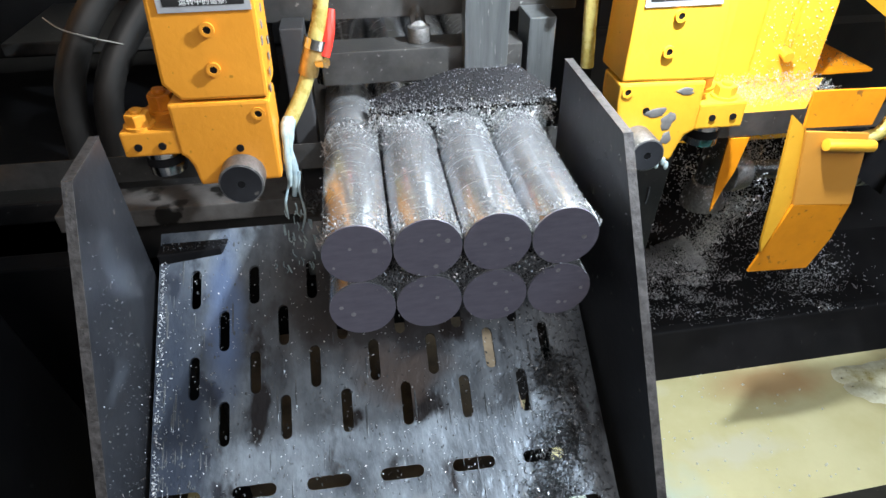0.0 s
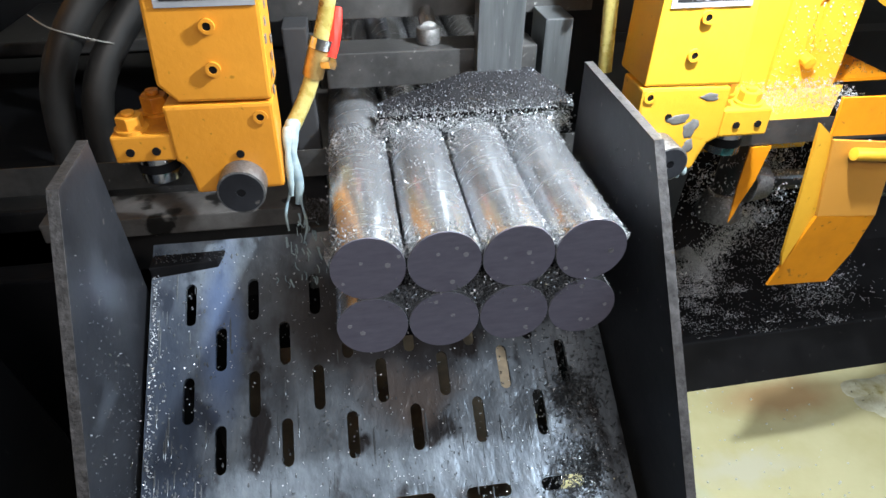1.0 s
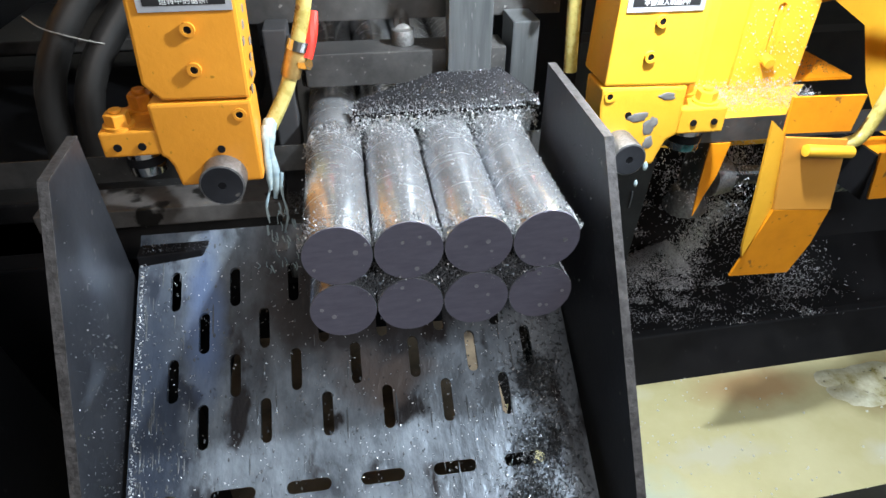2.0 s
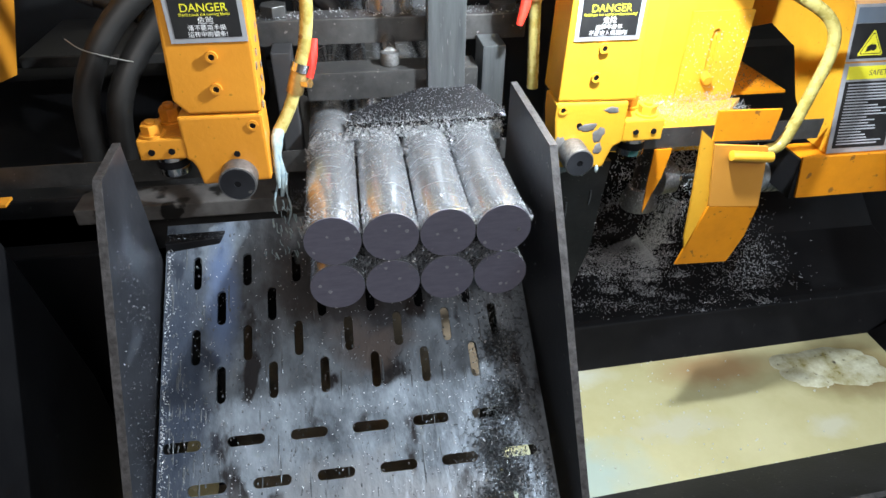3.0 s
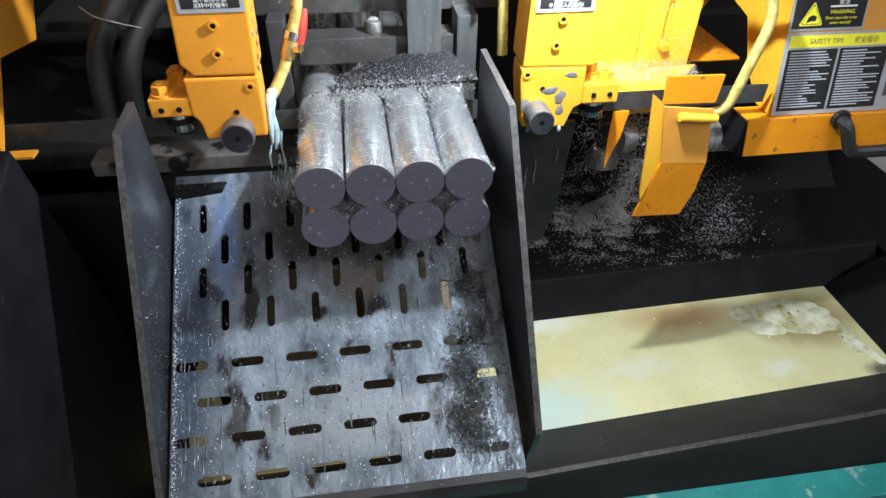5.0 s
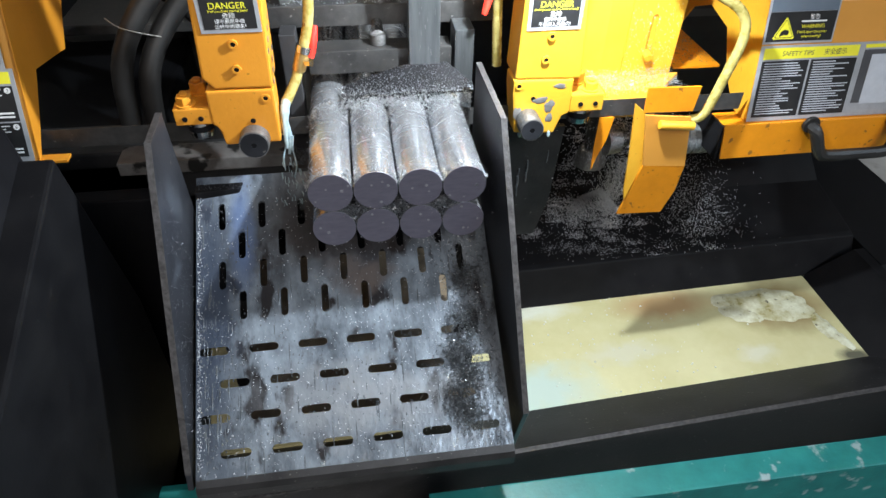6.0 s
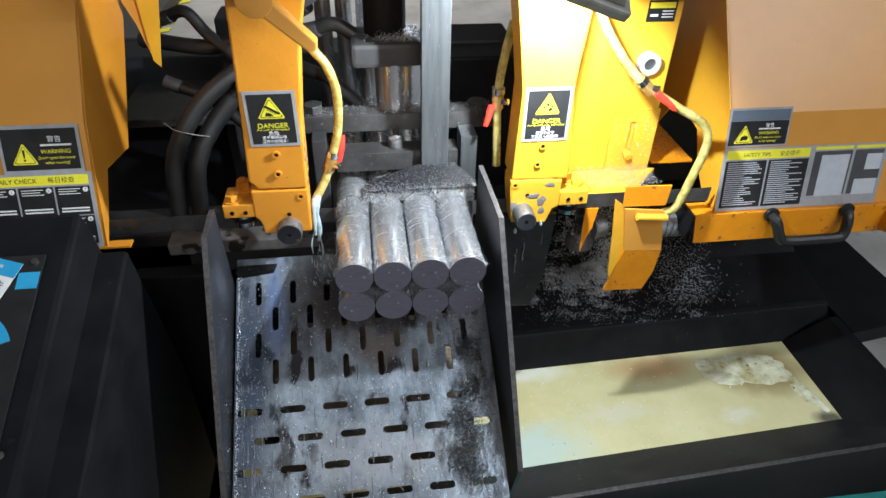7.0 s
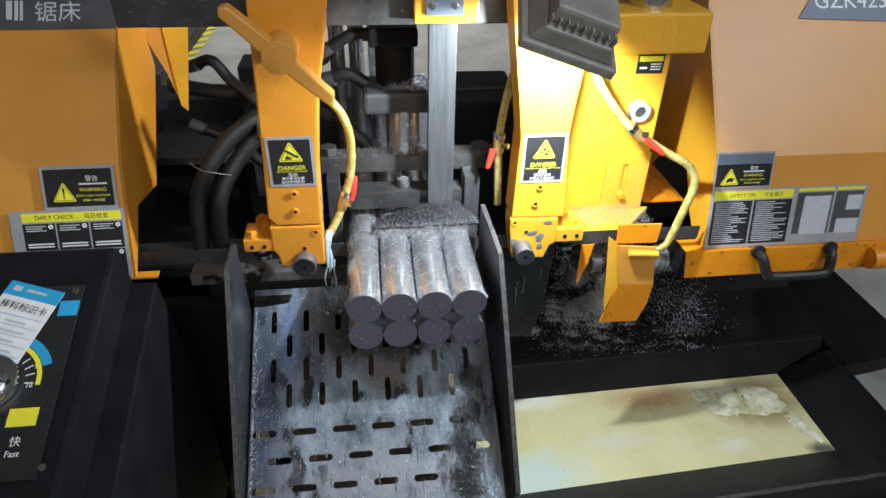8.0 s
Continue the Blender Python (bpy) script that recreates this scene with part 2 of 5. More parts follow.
def finish(bm, name, material, smooth=False):
    me = bpy.data.meshes.new(name)
    bmesh.ops.recalc_face_normals(bm, faces=bm.faces)
    bm.to_mesh(me)
    bm.free()
    for mm in (material if isinstance(material, (list, tuple)) else [material]):
        me.materials.append(mm)
    if smooth:
        me.polygons.foreach_set("use_smooth", [True] * len(me.polygons))
        me.set_sharp_from_angle(angle=radians(35))
    return me


def part(name, bm, material, parent, label="", smooth=False):
    ob = new(name, finish(bm, name, material, smooth))
    ob.parent = parent
    if parent.type == "EMPTY":
        ob.location = -parent.location
    if label:
        tagged(ob, label)
    return ob


def solo(name, bm, material, label, category, group="", kind="", smooth=False):
    return tagged(new(name, finish(bm, name, material, smooth)), label, category, group, kind)


def bevelled(bm, width, angle=30):
    if width:
        edges = [e for e in bm.edges if len(e.link_faces) == 2 and e.calc_face_angle(0) > radians(angle)]
        bmesh.ops.bevel(bm, geom=edges, offset=width, segments=2, affect="EDGES", profile=0.6, clamp_overlap=True)
    return bm


def box(x0, x1, y0, y1, z0, z1, bevel=0.0, m=None):
    bm = bmesh.new()
    bmesh.ops.create_cube(bm, size=1)
    for v in bm.verts:
        v.co = Vector(((x0 + x1) / 2 + v.co.x * (x1 - x0), (y0 + y1) / 2 + v.co.y * (y1 - y0), (z0 + z1) / 2 + v.co.z * (z1 - z0)))
    bevelled(bm, bevel)
    if m:
        bm.transform(m)
    return bm


def prism(points, axis, a, b, bevel=0.0, m=None):
    """A polygon carried from a to b along an axis: its points are (y, z) for x, (x, z) for y, (x, y) for z."""
    bm = bmesh.new()
    put = {"x": lambda p, c: (c, p[0], p[1]), "y": lambda p, c: (p[0], c, p[1]), "z": lambda p, c: (p[0], p[1], c)}[axis]
    lo = [bm.verts.new(put(p, a)) for p in points]
    hi = [bm.verts.new(put(p, b)) for p in points]
    bm.faces.new(lo)
    bm.faces.new(hi[::-1])
    for i in range(len(points)):
        j = (i + 1) % len(points)
        bm.faces.new((lo[j], lo[i], hi[i], hi[j]))
    bmesh.ops.recalc_face_normals(bm, faces=bm.faces)
    bevelled(bm, bevel)
    if m:
        bm.transform(m)
    return bm


def rod(p, q, r, seg=24, bevel=0.0, r2=None):
    """A round bar from p to q."""
    p, q = Vector(p), Vector(q)
    bm = bmesh.new()
    bmesh.ops.create_cone(bm, cap_ends=True, segments=seg, radius1=r, radius2=r if r2 is None else r2, depth=(q - p).length)
    bevelled(bm, bevel, 60)
    bm.transform(Matrix.Translation((p + q) / 2) @ (q - p).to_track_quat("Z", "Y").to_matrix().to_4x4())
    return bm


def ring(p, q, r, hole, seg=24):
    """A round collar with a hole through it."""
    p, q = Vector(p), Vector(q)
    bm = bmesh.new()
    loops = [[bm.verts.new((rr * math.cos(2 * math.pi * i / seg), rr * math.sin(2 * math.pi * i / seg), z)) for i in range(seg)] for rr, z in ((r, 0), (r, 1), (hole, 1), (hole, 0))]
    for a in range(4):
        for i in range(seg):
            j = (i + 1) % seg
            bm.faces.new((loops[a][i], loops[a][j], loops[(a + 1) % 4][j], loops[(a + 1) % 4][i]))
    bm.transform(Matrix.Translation(p) @ (q - p).to_track_quat("Z", "Y").to_matrix().to_4x4() @ Matrix.Diagonal((1, 1, (q - p).length, 1)))
    return bm


def smooth_path(points, steps=8):
    """A Catmull-Rom line through the points."""
    pts = [Vector(p) for p in points]
    pts = [2 * pts[0] - pts[1]] + pts + [2 * pts[-1] - pts[-2]]
    out = []
    for i in range(1, len(pts) - 2):
        a, b, c, d = pts[i - 1 : i + 3]
        for k in range(steps):
            t = k / steps
            out.append(0.5 * (2 * b + (c - a) * t + (2 * a - 5 * b + 4 * c - d) * t * t + (3 * b - a - 3 * c + d) * t ** 3))
    return out + [pts[-2]]


def tube(points, r, seg=12, steps=8, radii=None):
    """A hose along a smooth line."""
    line = smooth_path(points, steps)
    bm = bmesh.new()
    rings = []
    up = Vector((0.3, 0.5, 0.8))
    for i, p in enumerate(line):
        d = (line[min(i + 1, len(line) - 1)] - line[max(i - 1, 0)]).normalized()
        u = d.cross(up).normalized()
        w = d.cross(u)
        rr = r if radii is None else radii(i / (len(line) - 1)) * r
        rings.append([bm.verts.new(p + rr * (math.cos(2 * math.pi * k / seg) * u + math.sin(2 * math.pi * k / seg) * w)) for k in range(seg)])
    for a, b in zip(rings, rings[1:]):
        for k in range(seg):
            bm.faces.new((a[k], a[(k + 1) % seg], b[(k + 1) % seg], b[k]))
    bm.faces.new(rings[0][::-1])
    bm.faces.new(rings[-1])
    return bm


def joined(*bms):
    out = bmesh.new()
    for b in bms:
        me = bpy.data.meshes.new("tmp")
        b.to_mesh(me)
        b.free()
        out.from_mesh(me)
        bpy.data.meshes.remove(me)
    return out


def chips(count, place, size=(0.0015, 0.004), seed=1):
    """Loose curled flakes: place(rng) gives a point and a surface normal."""
    rng = random.Random(seed)
    bm = bmesh.new()
    for _ in range(count):
        p, n = place(rng)
        if p is None:
            continue
        L, w = rng.uniform(*size), rng.uniform(0.0006, 0.0013)
        turn = Euler((rng.uniform(0, 6.3), rng.uniform(0, 6.3), rng.uniform(0, 6.3))).to_matrix()
        c = Vector(p) + Vector(n) * rng.uniform(0, 0.0022)
        bend = rng.uniform(0.2, 0.6)
        pts = [(-L / 2, -w / 2, 0), (-L / 2, w / 2, 0), (0, w / 2, L * bend), (0, -w / 2, L * bend), (L / 2, w / 2, 0), (L / 2, -w / 2, 0)]
        v = [bm.verts.new(c + turn @ Vector(q)) for q in pts]
        bm.faces.new((v[0], v[1], v[2], v[3]))
        bm.faces.new((v[3], v[2], v[4], v[5]))
    return bm


def stuff(name, bm, material, label, category):
    me = bpy.data.meshes.new(name)
    bm.to_mesh(me)
    bm.free()
    me.materials.append(material)
    return tagged(new(name, me), label, category, "", "stuff")


def stadium(cx, cy, length, width, along, seg=6):
    """The outline of a slot with round ends."""
    r, h = width / 2, (length - width) / 2
    pts = [(h + r * math.cos(a), r * math.sin(a)) for a in [(-0.5 + i / seg) * math.pi for i in range(seg + 1)]]
    pts += [(-h + r * math.cos(a), r * math.sin(a)) for a in [(0.5 + i / seg) * math.pi for i in range(seg + 1)]]
    return [(cx + x, cy + y) if along == "x" else (cx - y, cy + x) for x, y in pts]


def sheet(outline, holes, thick, m, rim=0.0):
    """A flat sheet with holes cut through it, in the plane of m, its thickness below."""
    bm = bmesh.new()
    edges = []
    for loop in [outline, *holes]:
        vs = [bm.verts.new((x, y, 0)) for x, y in loop]
        edges += [bm.edges.new((vs[i], vs[(i + 1) % len(vs)])) for i in range(len(vs))]
    bmesh.ops.triangle_fill(bm, use_beauty=True, use_dissolve=False, edges=edges)
    res = bmesh.ops.extrude_face_region(bm, geom=list(bm.faces))
    for v in [g for g in res["geom"] if isinstance(g, bmesh.types.BMVert)]:
        v.co.z -= thick
    bmesh.ops.recalc_face_normals(bm, faces=bm.faces)
    bm.transform(m)
    return bm


def plane(origin, u, v):
    """A pose whose x and y lie along u and v."""
    u = Vector(u).normalized()
    n = u.cross(Vector(v)).normalized()
    w = n.cross(u)
    return Matrix.Translation(origin) @ Matrix((u, w, n)).transposed().to_4x4()


def card(w, h, m, x=0.0, y=0.0, z=0.0, t=0.0006):
    return box(x, x + w, y, y + h, z, z + t, 0, m)


def text(name, body, size, m, x, y, z, material, parent, label="", align="LEFT"):
    cu = bpy.data.curves.new(name, "FONT")
    cu.body, cu.size, cu.extrude, cu.align_x = body, size, 0.0001, align
    tmp = bpy.data.objects.new("tmp", cu)
    scene.collection.objects.link(tmp)
    bpy.context.view_layer.update()
    me = bpy.data.meshes.new_from_object(tmp.evaluated_get(bpy.context.evaluated_depsgraph_get()))
    bpy.data.objects.remove(tmp)
    me.transform(m @ Matrix.Translation((x, y, z)))
    me.materials.clear()
    me.materials.append(material)
    ob = new(name, me)
    ob.parent = parent
    if parent.type == "EMPTY":
        ob.location = -parent.location
    return tagged(ob, label) if label else ob


def bars(rows, m, z=0.0013):
    """Lines of writing too small to read: (x, y, length, height) each."""
    return joined(*[card(w, h, m, x, y, z, 0.0002) for x, y, w, h in rows])


def warning_triangle(parent, m, x, y, s, sign):
    """Yellow rounded triangle with a dark sign in it; s is its width."""
    h = s * 0.87
    def tri(k, z, t):
        c = (x + s / 2, y + h * 0.36)
        pts = [(c[0] + (px - c[0]) * k, c[1] + (py - c[1]) * k) for px, py in ((x, y), (x + s, y), (x + s / 2, y + h))]
        bm = prism(pts, "z", z, z + t)
        edges = [e for e in bm.edges if abs(e.verts[0].co.z - e.verts[1].co.z) > t / 2]
        bmesh.ops.bevel(bm, geom=edges, offset=s * 0.05 * k, segments=3, affect="EDGES")
        bm.transform(m)
        return bm
    t = part("triangle", tri(1.0, 0.0012, 0.0003), SIGNY, parent, "yellow warning triangle")
    part("triangle_line", tri(0.86, 0.0016, 0.0001), INK, t)
    part("triangle_field", tri(0.78, 0.0018, 0.0001), SIGNY, t)
    X, Y = x + s * 0.28, y + s * 0.1
    z = 0.0020
    if sign == "blade":
        shapes = [[(X - s * .02, Y + s * .38), (X + s * .06, Y + s * .44), (X + s * .55, Y + s * .12), (X + s * .5, Y + s * .04)], [(X, Y), (X + s * .3, Y), (X + s * .2, Y + s * .12), (X + s * .04, Y + s * .16)]]
        shapes += [[(X + s * (.1 + .08 * i), Y + s * (.27 - .05 * i)), (X + s * (.16 + .08 * i), Y + s * (.24 - .05 * i)), (X + s * (.1 + .08 * i), Y + s * (.2 - .05 * i))] for i in range(4)]
    elif sign == "body":
        shapes = [[(X + s * .12, Y + s * .3), (X + s * .2, Y + s * .38), (X + s * .3, Y + s * .3), (X + s * .2, Y + s * .22)], [(X, Y + s * .2), (X + s * .14, Y + s * .32), (X + s * .1, Y + s * .1)], [(X + s * .2, Y), (X + s * .42, Y + s * .06), (X + s * .28, Y + s * .22)], [(X + s * .3, Y + s * .3), (X + s * .44, Y + s * .24), (X + s * .36, Y + s * .12)]]
    elif sign == "gear":
        shapes = [[(X, Y), (X + s * .2, Y + s * .06), (X + s * .24, Y + s * .3), (X + s * .06, Y + s * .2)], [(X + s * (.3 + .11 * math.cos(a)), Y + s * (.16 + .11 * math.sin(a))) for a in [i * math.pi / 5 for i in range(10)]]]
    else:
        shapes = [[(X + s * .17, Y + s * .5), (X + s * .27, Y + s * .5), (X + s * .245, Y + s * .17), (X + s * .195, Y + s * .17)], [(X + s * (.22 + .045 * math.cos(a)), Y + s * (.08 + .045 * math.sin(a))) for a in [i * math.pi / 5 for i in range(10)]]]
    part("sign", joined(*[prism(p, "z", z, z + 0.0001, 0, m) for p in shapes]), INK, t)


# ---- hall ----
bm = box(-7, 7, -6, 9, -0.12, 0)
tagged(new("floor", finish(bm, "floor", CONCRETE)), "worn grey concrete workshop floor", "floor", "", "structure")
for nm, b in (("wall_north", (-7, 7, 9, 9.2, 0, 5)), ("wall_south", (-7, 7, -6.2, -6, 0, 5)), ("wall_east", (7, 7.2, -6, 9, 0, 5)), ("wall_west", (-7.2, -7, -6, 9, 0, 5))):
    tagged(new(nm, finish(box(*b), nm, WALLP)), "plain pale painted workshop wall", "wall", "", "structure")
tagged(new("ceiling", finish(box(-7, 7, -6, 9, 5, 5.15), "ceiling", WALLP)), "plain pale workshop ceiling", "ceiling", "", "structure")

# ---- machine bed and coolant tank ----
TZ = 0.172
bed = thing("saw_bed", 0.3, 0.6, 0.0, "black painted bed and coolant sump of the band saw", "machine bed")
part("base", box(-0.95, 1.45, 0.85, 1.35, 0, 0.66, 0.01), BLACK, bed)
part("left_plinth", box(-1.05, -0.42, 0.30, 0.85, 0, 0.68, 0.008), BLACK, bed)
back = prism([(0.342, 0.05), (0.342, 0.172), (0.386, 0.257), (0.40, 0.262), (0.60, 0.30), (0.86, 0.50), (0.86, 0.05)], "x", -0.42, 1.22, 0.003)
for v in back.verts:
    if v.co.y < 0.5:
        v.co.y += 0.03 * (v.co.x - 0.5)
part("back_wall", back, BLACK, bed, "black sump ledge strewn with chips")
def askew(bm):
    """The sump front stands a little askew to the bars."""
    for v in bm.verts:
        v.co.y += 0.052 * (v.co.x - 0.2) - 0.022
    return bm


part("front_wall", askew(prism([(0.12, 0.135), (0.065, 0.172), (-0.06, 0.247), (-0.066, 0.252), (-0.072, 0.252), (-0.072, 0.0), (0.12, 0.0)], "x", -0.46, 1.215, 0.0)), BLACK_W, bed)
part("rim", askew(box(-0.46, 1.215, -0.073, -0.063, 0.2525, 0.2565, 0.001)), CUTEDGE, bed, "bare worn upper edge of the sump")
part("end_wall", prism([(1.045, 0.13), (1.078, 0.172), (1.19, 0.252), (1.215, 0.2545), (1.215, 0.0), (1.045, 0.0)], "y", -0.035, 0.36), BLACK, bed)
part("end_ledge", prism([(1.2205, 0.296), (1.477, 0.335), (1.477, 0.86), (1.2205, 0.86)], "z", 0.20, 0.252, 0.002), BLACK, bed, "flat black end of the ledge")
part("left_end_wall", box(-0.46, -0.42, -0.063, 0.41, 0.05, 0.25), BLACK, bed)
part("sump_floor", box(-0.42, 1.1, 0.05, 0.42, 0.05, 0.08), BLACK, bed)
part("cross_wall", box(-0.42, 1.34, 0.80, 0.85, 0.30, 0.70), DARK, bed)
part("table_beam", box(-1.05, -0.10, 0.30, 0.40, 0.60, 0.70, 0.004), BLACK_W, bed)
part("clamp_table", box(-0.16, 0.13, 0.205, 0.80, 0.62, 0.708, 0.003), GREY, bed)
part("stay_plate", prism([(0.16, 0.74), (0.31, 0.74), (0.30, 0.58), (0.28, 0.50), (0.235, 0.50), (0.20, 0.60)], "y", 0.235, 0.245, 0.001), BLACK_W, bed)
part("worn_rail", box(-0.445, -0.16, 0.245, 0.30, 0.688, 0.712, 0.002), SPOTTED, bed, "worn steel rail with dark oil spots")
part("front_apron", box(-1.05, -0.36, 0.215, 0.25, 0.30, 0.66, 0.004), BLACK, bed)
# Thin piece added for a small blue patch on the apron.
part("apron_patch", box(-0.645, -0.572, 0.2105, 0.2145, 0.398, 0.434, 0.001), BLUE_PATCH, bed, "small dull blue patch on the apron")

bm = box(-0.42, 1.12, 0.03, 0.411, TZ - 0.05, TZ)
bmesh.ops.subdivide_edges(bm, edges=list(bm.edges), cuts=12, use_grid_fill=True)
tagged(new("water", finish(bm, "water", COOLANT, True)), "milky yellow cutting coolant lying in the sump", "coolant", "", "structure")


def blob(cx, cy, rx, ry, z, h, seed, seg=40):
    """A low patch with an uneven outline."""
    bm = bmesh.new()
    rng = random.Random(seed)
    ph = [rng.uniform(0, 6.3) for _ in range(4)]
    def edge(a):
        return 1 + 0.14 * math.sin(2 * a + ph[0]) + 0.1 * math.sin(3 * a + ph[1]) + 0.07 * math.sin(5 * a + ph[2]) + 0.04 * math.sin(9 * a + ph[3])
    mid = bm.verts.new((cx, cy, z + h))
    rings = []
    for k, up in ((0.45, 0.9), (0.8, 0.6), (1.0, -0.2)):
        rings.append([bm.verts.new((cx + rx * k * edge(a) * math.cos(a), cy + ry * k * edge(a) * math.sin(a), z + h * up)) for a in [2 * math.pi * i / seg for i in range(seg)]])
    for i in range(seg):
        j = (i + 1) % seg
        bm.faces.new((mid, rings[0][i], rings[0][j]))
        for a, b in zip(rings, rings[1:]):
            bm.faces.new((a[i], b[i], b[j], a[j]))
    return bm


foam = solo("foam_patch", joined(blob(0.905, 0.287, 0.100, 0.052, TZ, 0.005, 8), blob(0.965, 0.255, 0.075, 0.048, TZ + 0.0004, 0.004, 21), blob(0.85, 0.262, 0.05, 0.04, TZ + 0.0002, 0.004, 33)), FOAM, "pale foam with dark specks floating on the coolant", "foam", smooth=True)
foam2 = solo("foam_patch", joined(blob(1.035, 0.185, 0.022, 0.05, TZ, 0.003, 11), blob(1.055, 0.14, 0.014, 0.03, TZ, 0.002, 12)), FOAM, "pale foam streak floating on the coolant", "foam", smooth=True)

# ---- chute ----
SL = 0.622
def chz(y):
    return 0.6255 + SL * y
CH = plane((0, 0, 0.6255), (1, 0, 0), (0, 1, SL))
K = math.sqrt(1 + SL * SL)
chute = thing("delivery_chute", -0.09, 0, 0.25, "slotted steel delivery chute, wet and strewn with chips", "chute")
holes = []
for i in range(7):
    for y in (0.108, 0.029):
        holes.append(stadium(-0.264 + 0.0595 * i, y * K, 0.043, 0.0105, "y"))
for i in range(6):
    for y in (0.068, -0.011):
        holes.append(stadium(-0.235 + 0.0595 * i, y * K, 0.043, 0.0105, "y"))
for y, x0 in ((-0.066, -0.277), (-0.106, -0.249), (-0.146, -0.277), (-0.187, -0.249)):
    for i in range(6):
        holes.append(stadium(x0 + 0.0698 * i, y * K, 0.042, 0.0115, "x"))
holes = [h for h in holes if max(p[0] for p in h) < 0.136]
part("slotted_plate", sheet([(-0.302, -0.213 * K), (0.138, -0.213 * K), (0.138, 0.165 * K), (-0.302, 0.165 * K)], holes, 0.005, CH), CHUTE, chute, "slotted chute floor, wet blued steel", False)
part("front_lip", prism([(-0.213, chz(-0.213)), (-0.222, chz(-0.221)), (-0.226, chz(-0.236)), (-0.226, chz(-0.262)), (-0.221, chz(-0.262)), (-0.220, chz(-0.236)), (-0.212, chz(-0.222))], "x", -0.302, 0.138), BLACK_W, chute, "rolled front lip")
part("left_cheek", prism([(0.119, 0.867), (0.045, 0.864), (-0.205, 0.497), (-0.215, 0.475), (-0.12, 0.42), (0.135, 0.66)], "x", -0.316, -0.308, 0.001), PLATE, chute, "upright left cheek plate of dark mill-scaled steel")
RPM = Matrix.Translation((0.145, 0.04, 0)) @ pose(0, 0, 0, 0, 0, 2.5) @ Matrix.Translation((-0.145, -0.04, 0))
part("right_cheek", prism([(0.182, 0.889), (0.032, 0.878), (-0.197, 0.54), (-0.168, 0.41), (0.185, 0.50)], "x", 0.1405, 0.1485, 0.001, RPM), PLATE, chute, "upright right cheek plate of dark mill-scaled steel")


def edge_strip(points, x0, x1, m=None):
    """A thin worn strip laid on the edge of an upright plate along a (y, z) line."""
    out = []
    for (ya, za), (yb, zb) in zip(points, points[1:]):
        d = Vector((yb - ya, zb - za)).normalized()
        n = Vector((d.y, -d.x)) if d.x < 0 else Vector((-d.y, d.x))
        if n.y < 0:
            n = -n
        a, b = Vector((ya, za)), Vector((yb, zb))
        out.append(prism([tuple(a - n * 0.001), tuple(b - n * 0.001), tuple(b + n * 0.0004), tuple(a + n * 0.0004)], "x", x0, x1, 0, m))
    return joined(*out)


part("worn_edge", edge_strip([(0.182, 0.889), (0.032, 0.878), (-0.197, 0.54)], 0.1403, 0.1487, RPM), CUTEDGE, chute, "bare flame-cut edge")
part("worn_edge", edge_strip([(0.119, 0.867), (0.045, 0.864), (-0.205, 0.497)], -0.3162, -0.3078), CUTEDGE, chute, "bare flame-cut edge")
part("top_bracket", prism([(-0.302, 0.134), (-0.238, 0.140), (-0.222, 0.172), (-0.302, 0.172)], "z", chz(0.15) - 0.02, chz(0.15) + 0.003, 0.002), BLACK, chute, "black bracket dusted with chips")
# Sheet added so the slots show dim brown instead of bright coolant.
part("slot_backing", box(-0.30, 0.13, -0.055, 0.40, 0.335, 0.341), SLOT_BROWN, chute, "mottled brown sheet added under the slots")
part("leg", box(-0.30, -0.27, 0.05, 0.09, 0.10, 0.64), BLACK, chute)
part("leg", box(0.10, 0.13, 0.05, 0.09, 0.10, 0.64), BLACK, chute)

# ---- round bars ----
for r, z in enumerate((0.74, 0.80)):
    for i in range(4):
        x = -0.09 + 0.06 * i
        tag = "sawn-off round steel bar in the upper row, bright shaft" if r else "sawn-off round steel bar in the lower row, shaded"
        t = thing("steel_bar", x, 0.1, z - 0.03, tag, "steel bar", "sawn steel bars")
        part("shaft", rod((x, 0.0006, z), (x, 0.192, z), 0.0297, 56, 0.0006), STEEL, t, "bright turned shaft", True)
        face = part("end_face", rod((x, -0.0004, z), (x, 0.0008, z), 0.0293, 56), SAWN, t, "sawn end face")
        rs = random.Random(31 * r + i + 3)
        for k in range(rs.randint(2, 4)):
            a, q = rs.uniform(0, 6.28), rs.uniform(0.008, 0.027)
            px, pz = x + q * math.cos(a), z + q * math.sin(a)
            part("oil_spot", rod((px, -0.0008, pz), (px, -0.0003, pz), rs.uniform(0.0012, 0.0024), 10), SPOT, face)
        t2 = thing("bar_stock", x, 0.45, z - 0.03, "uncut length of round steel bar held in the clamp", "steel bar", "uncut steel bars")
        part("shaft", rod((x, 0.203, z), (x, 0.78, z), 0.0297, 48, 0.0006), STEEL, t2, "", True)

# ---- blade ----
part("blade", box(-0.75, 0.60, 0.1985, 0.1998, 0.776, 0.806), GREY, bed, "thin dark band saw blade running through the guides")


def hexbolt(parent, x, y, z, r, h, material, name="bolt"):
    part(name, joined(rod((x, y, z), (x, y, z + h * 0.2), r * 1.25, 24), rod((x, y, z), (x, y, z + h), r, 6, r * 0.12), rod((x, y, z + h), (x, y, z + h * 1.25), r * 0.5, 16, r * 0.1)), material, parent)


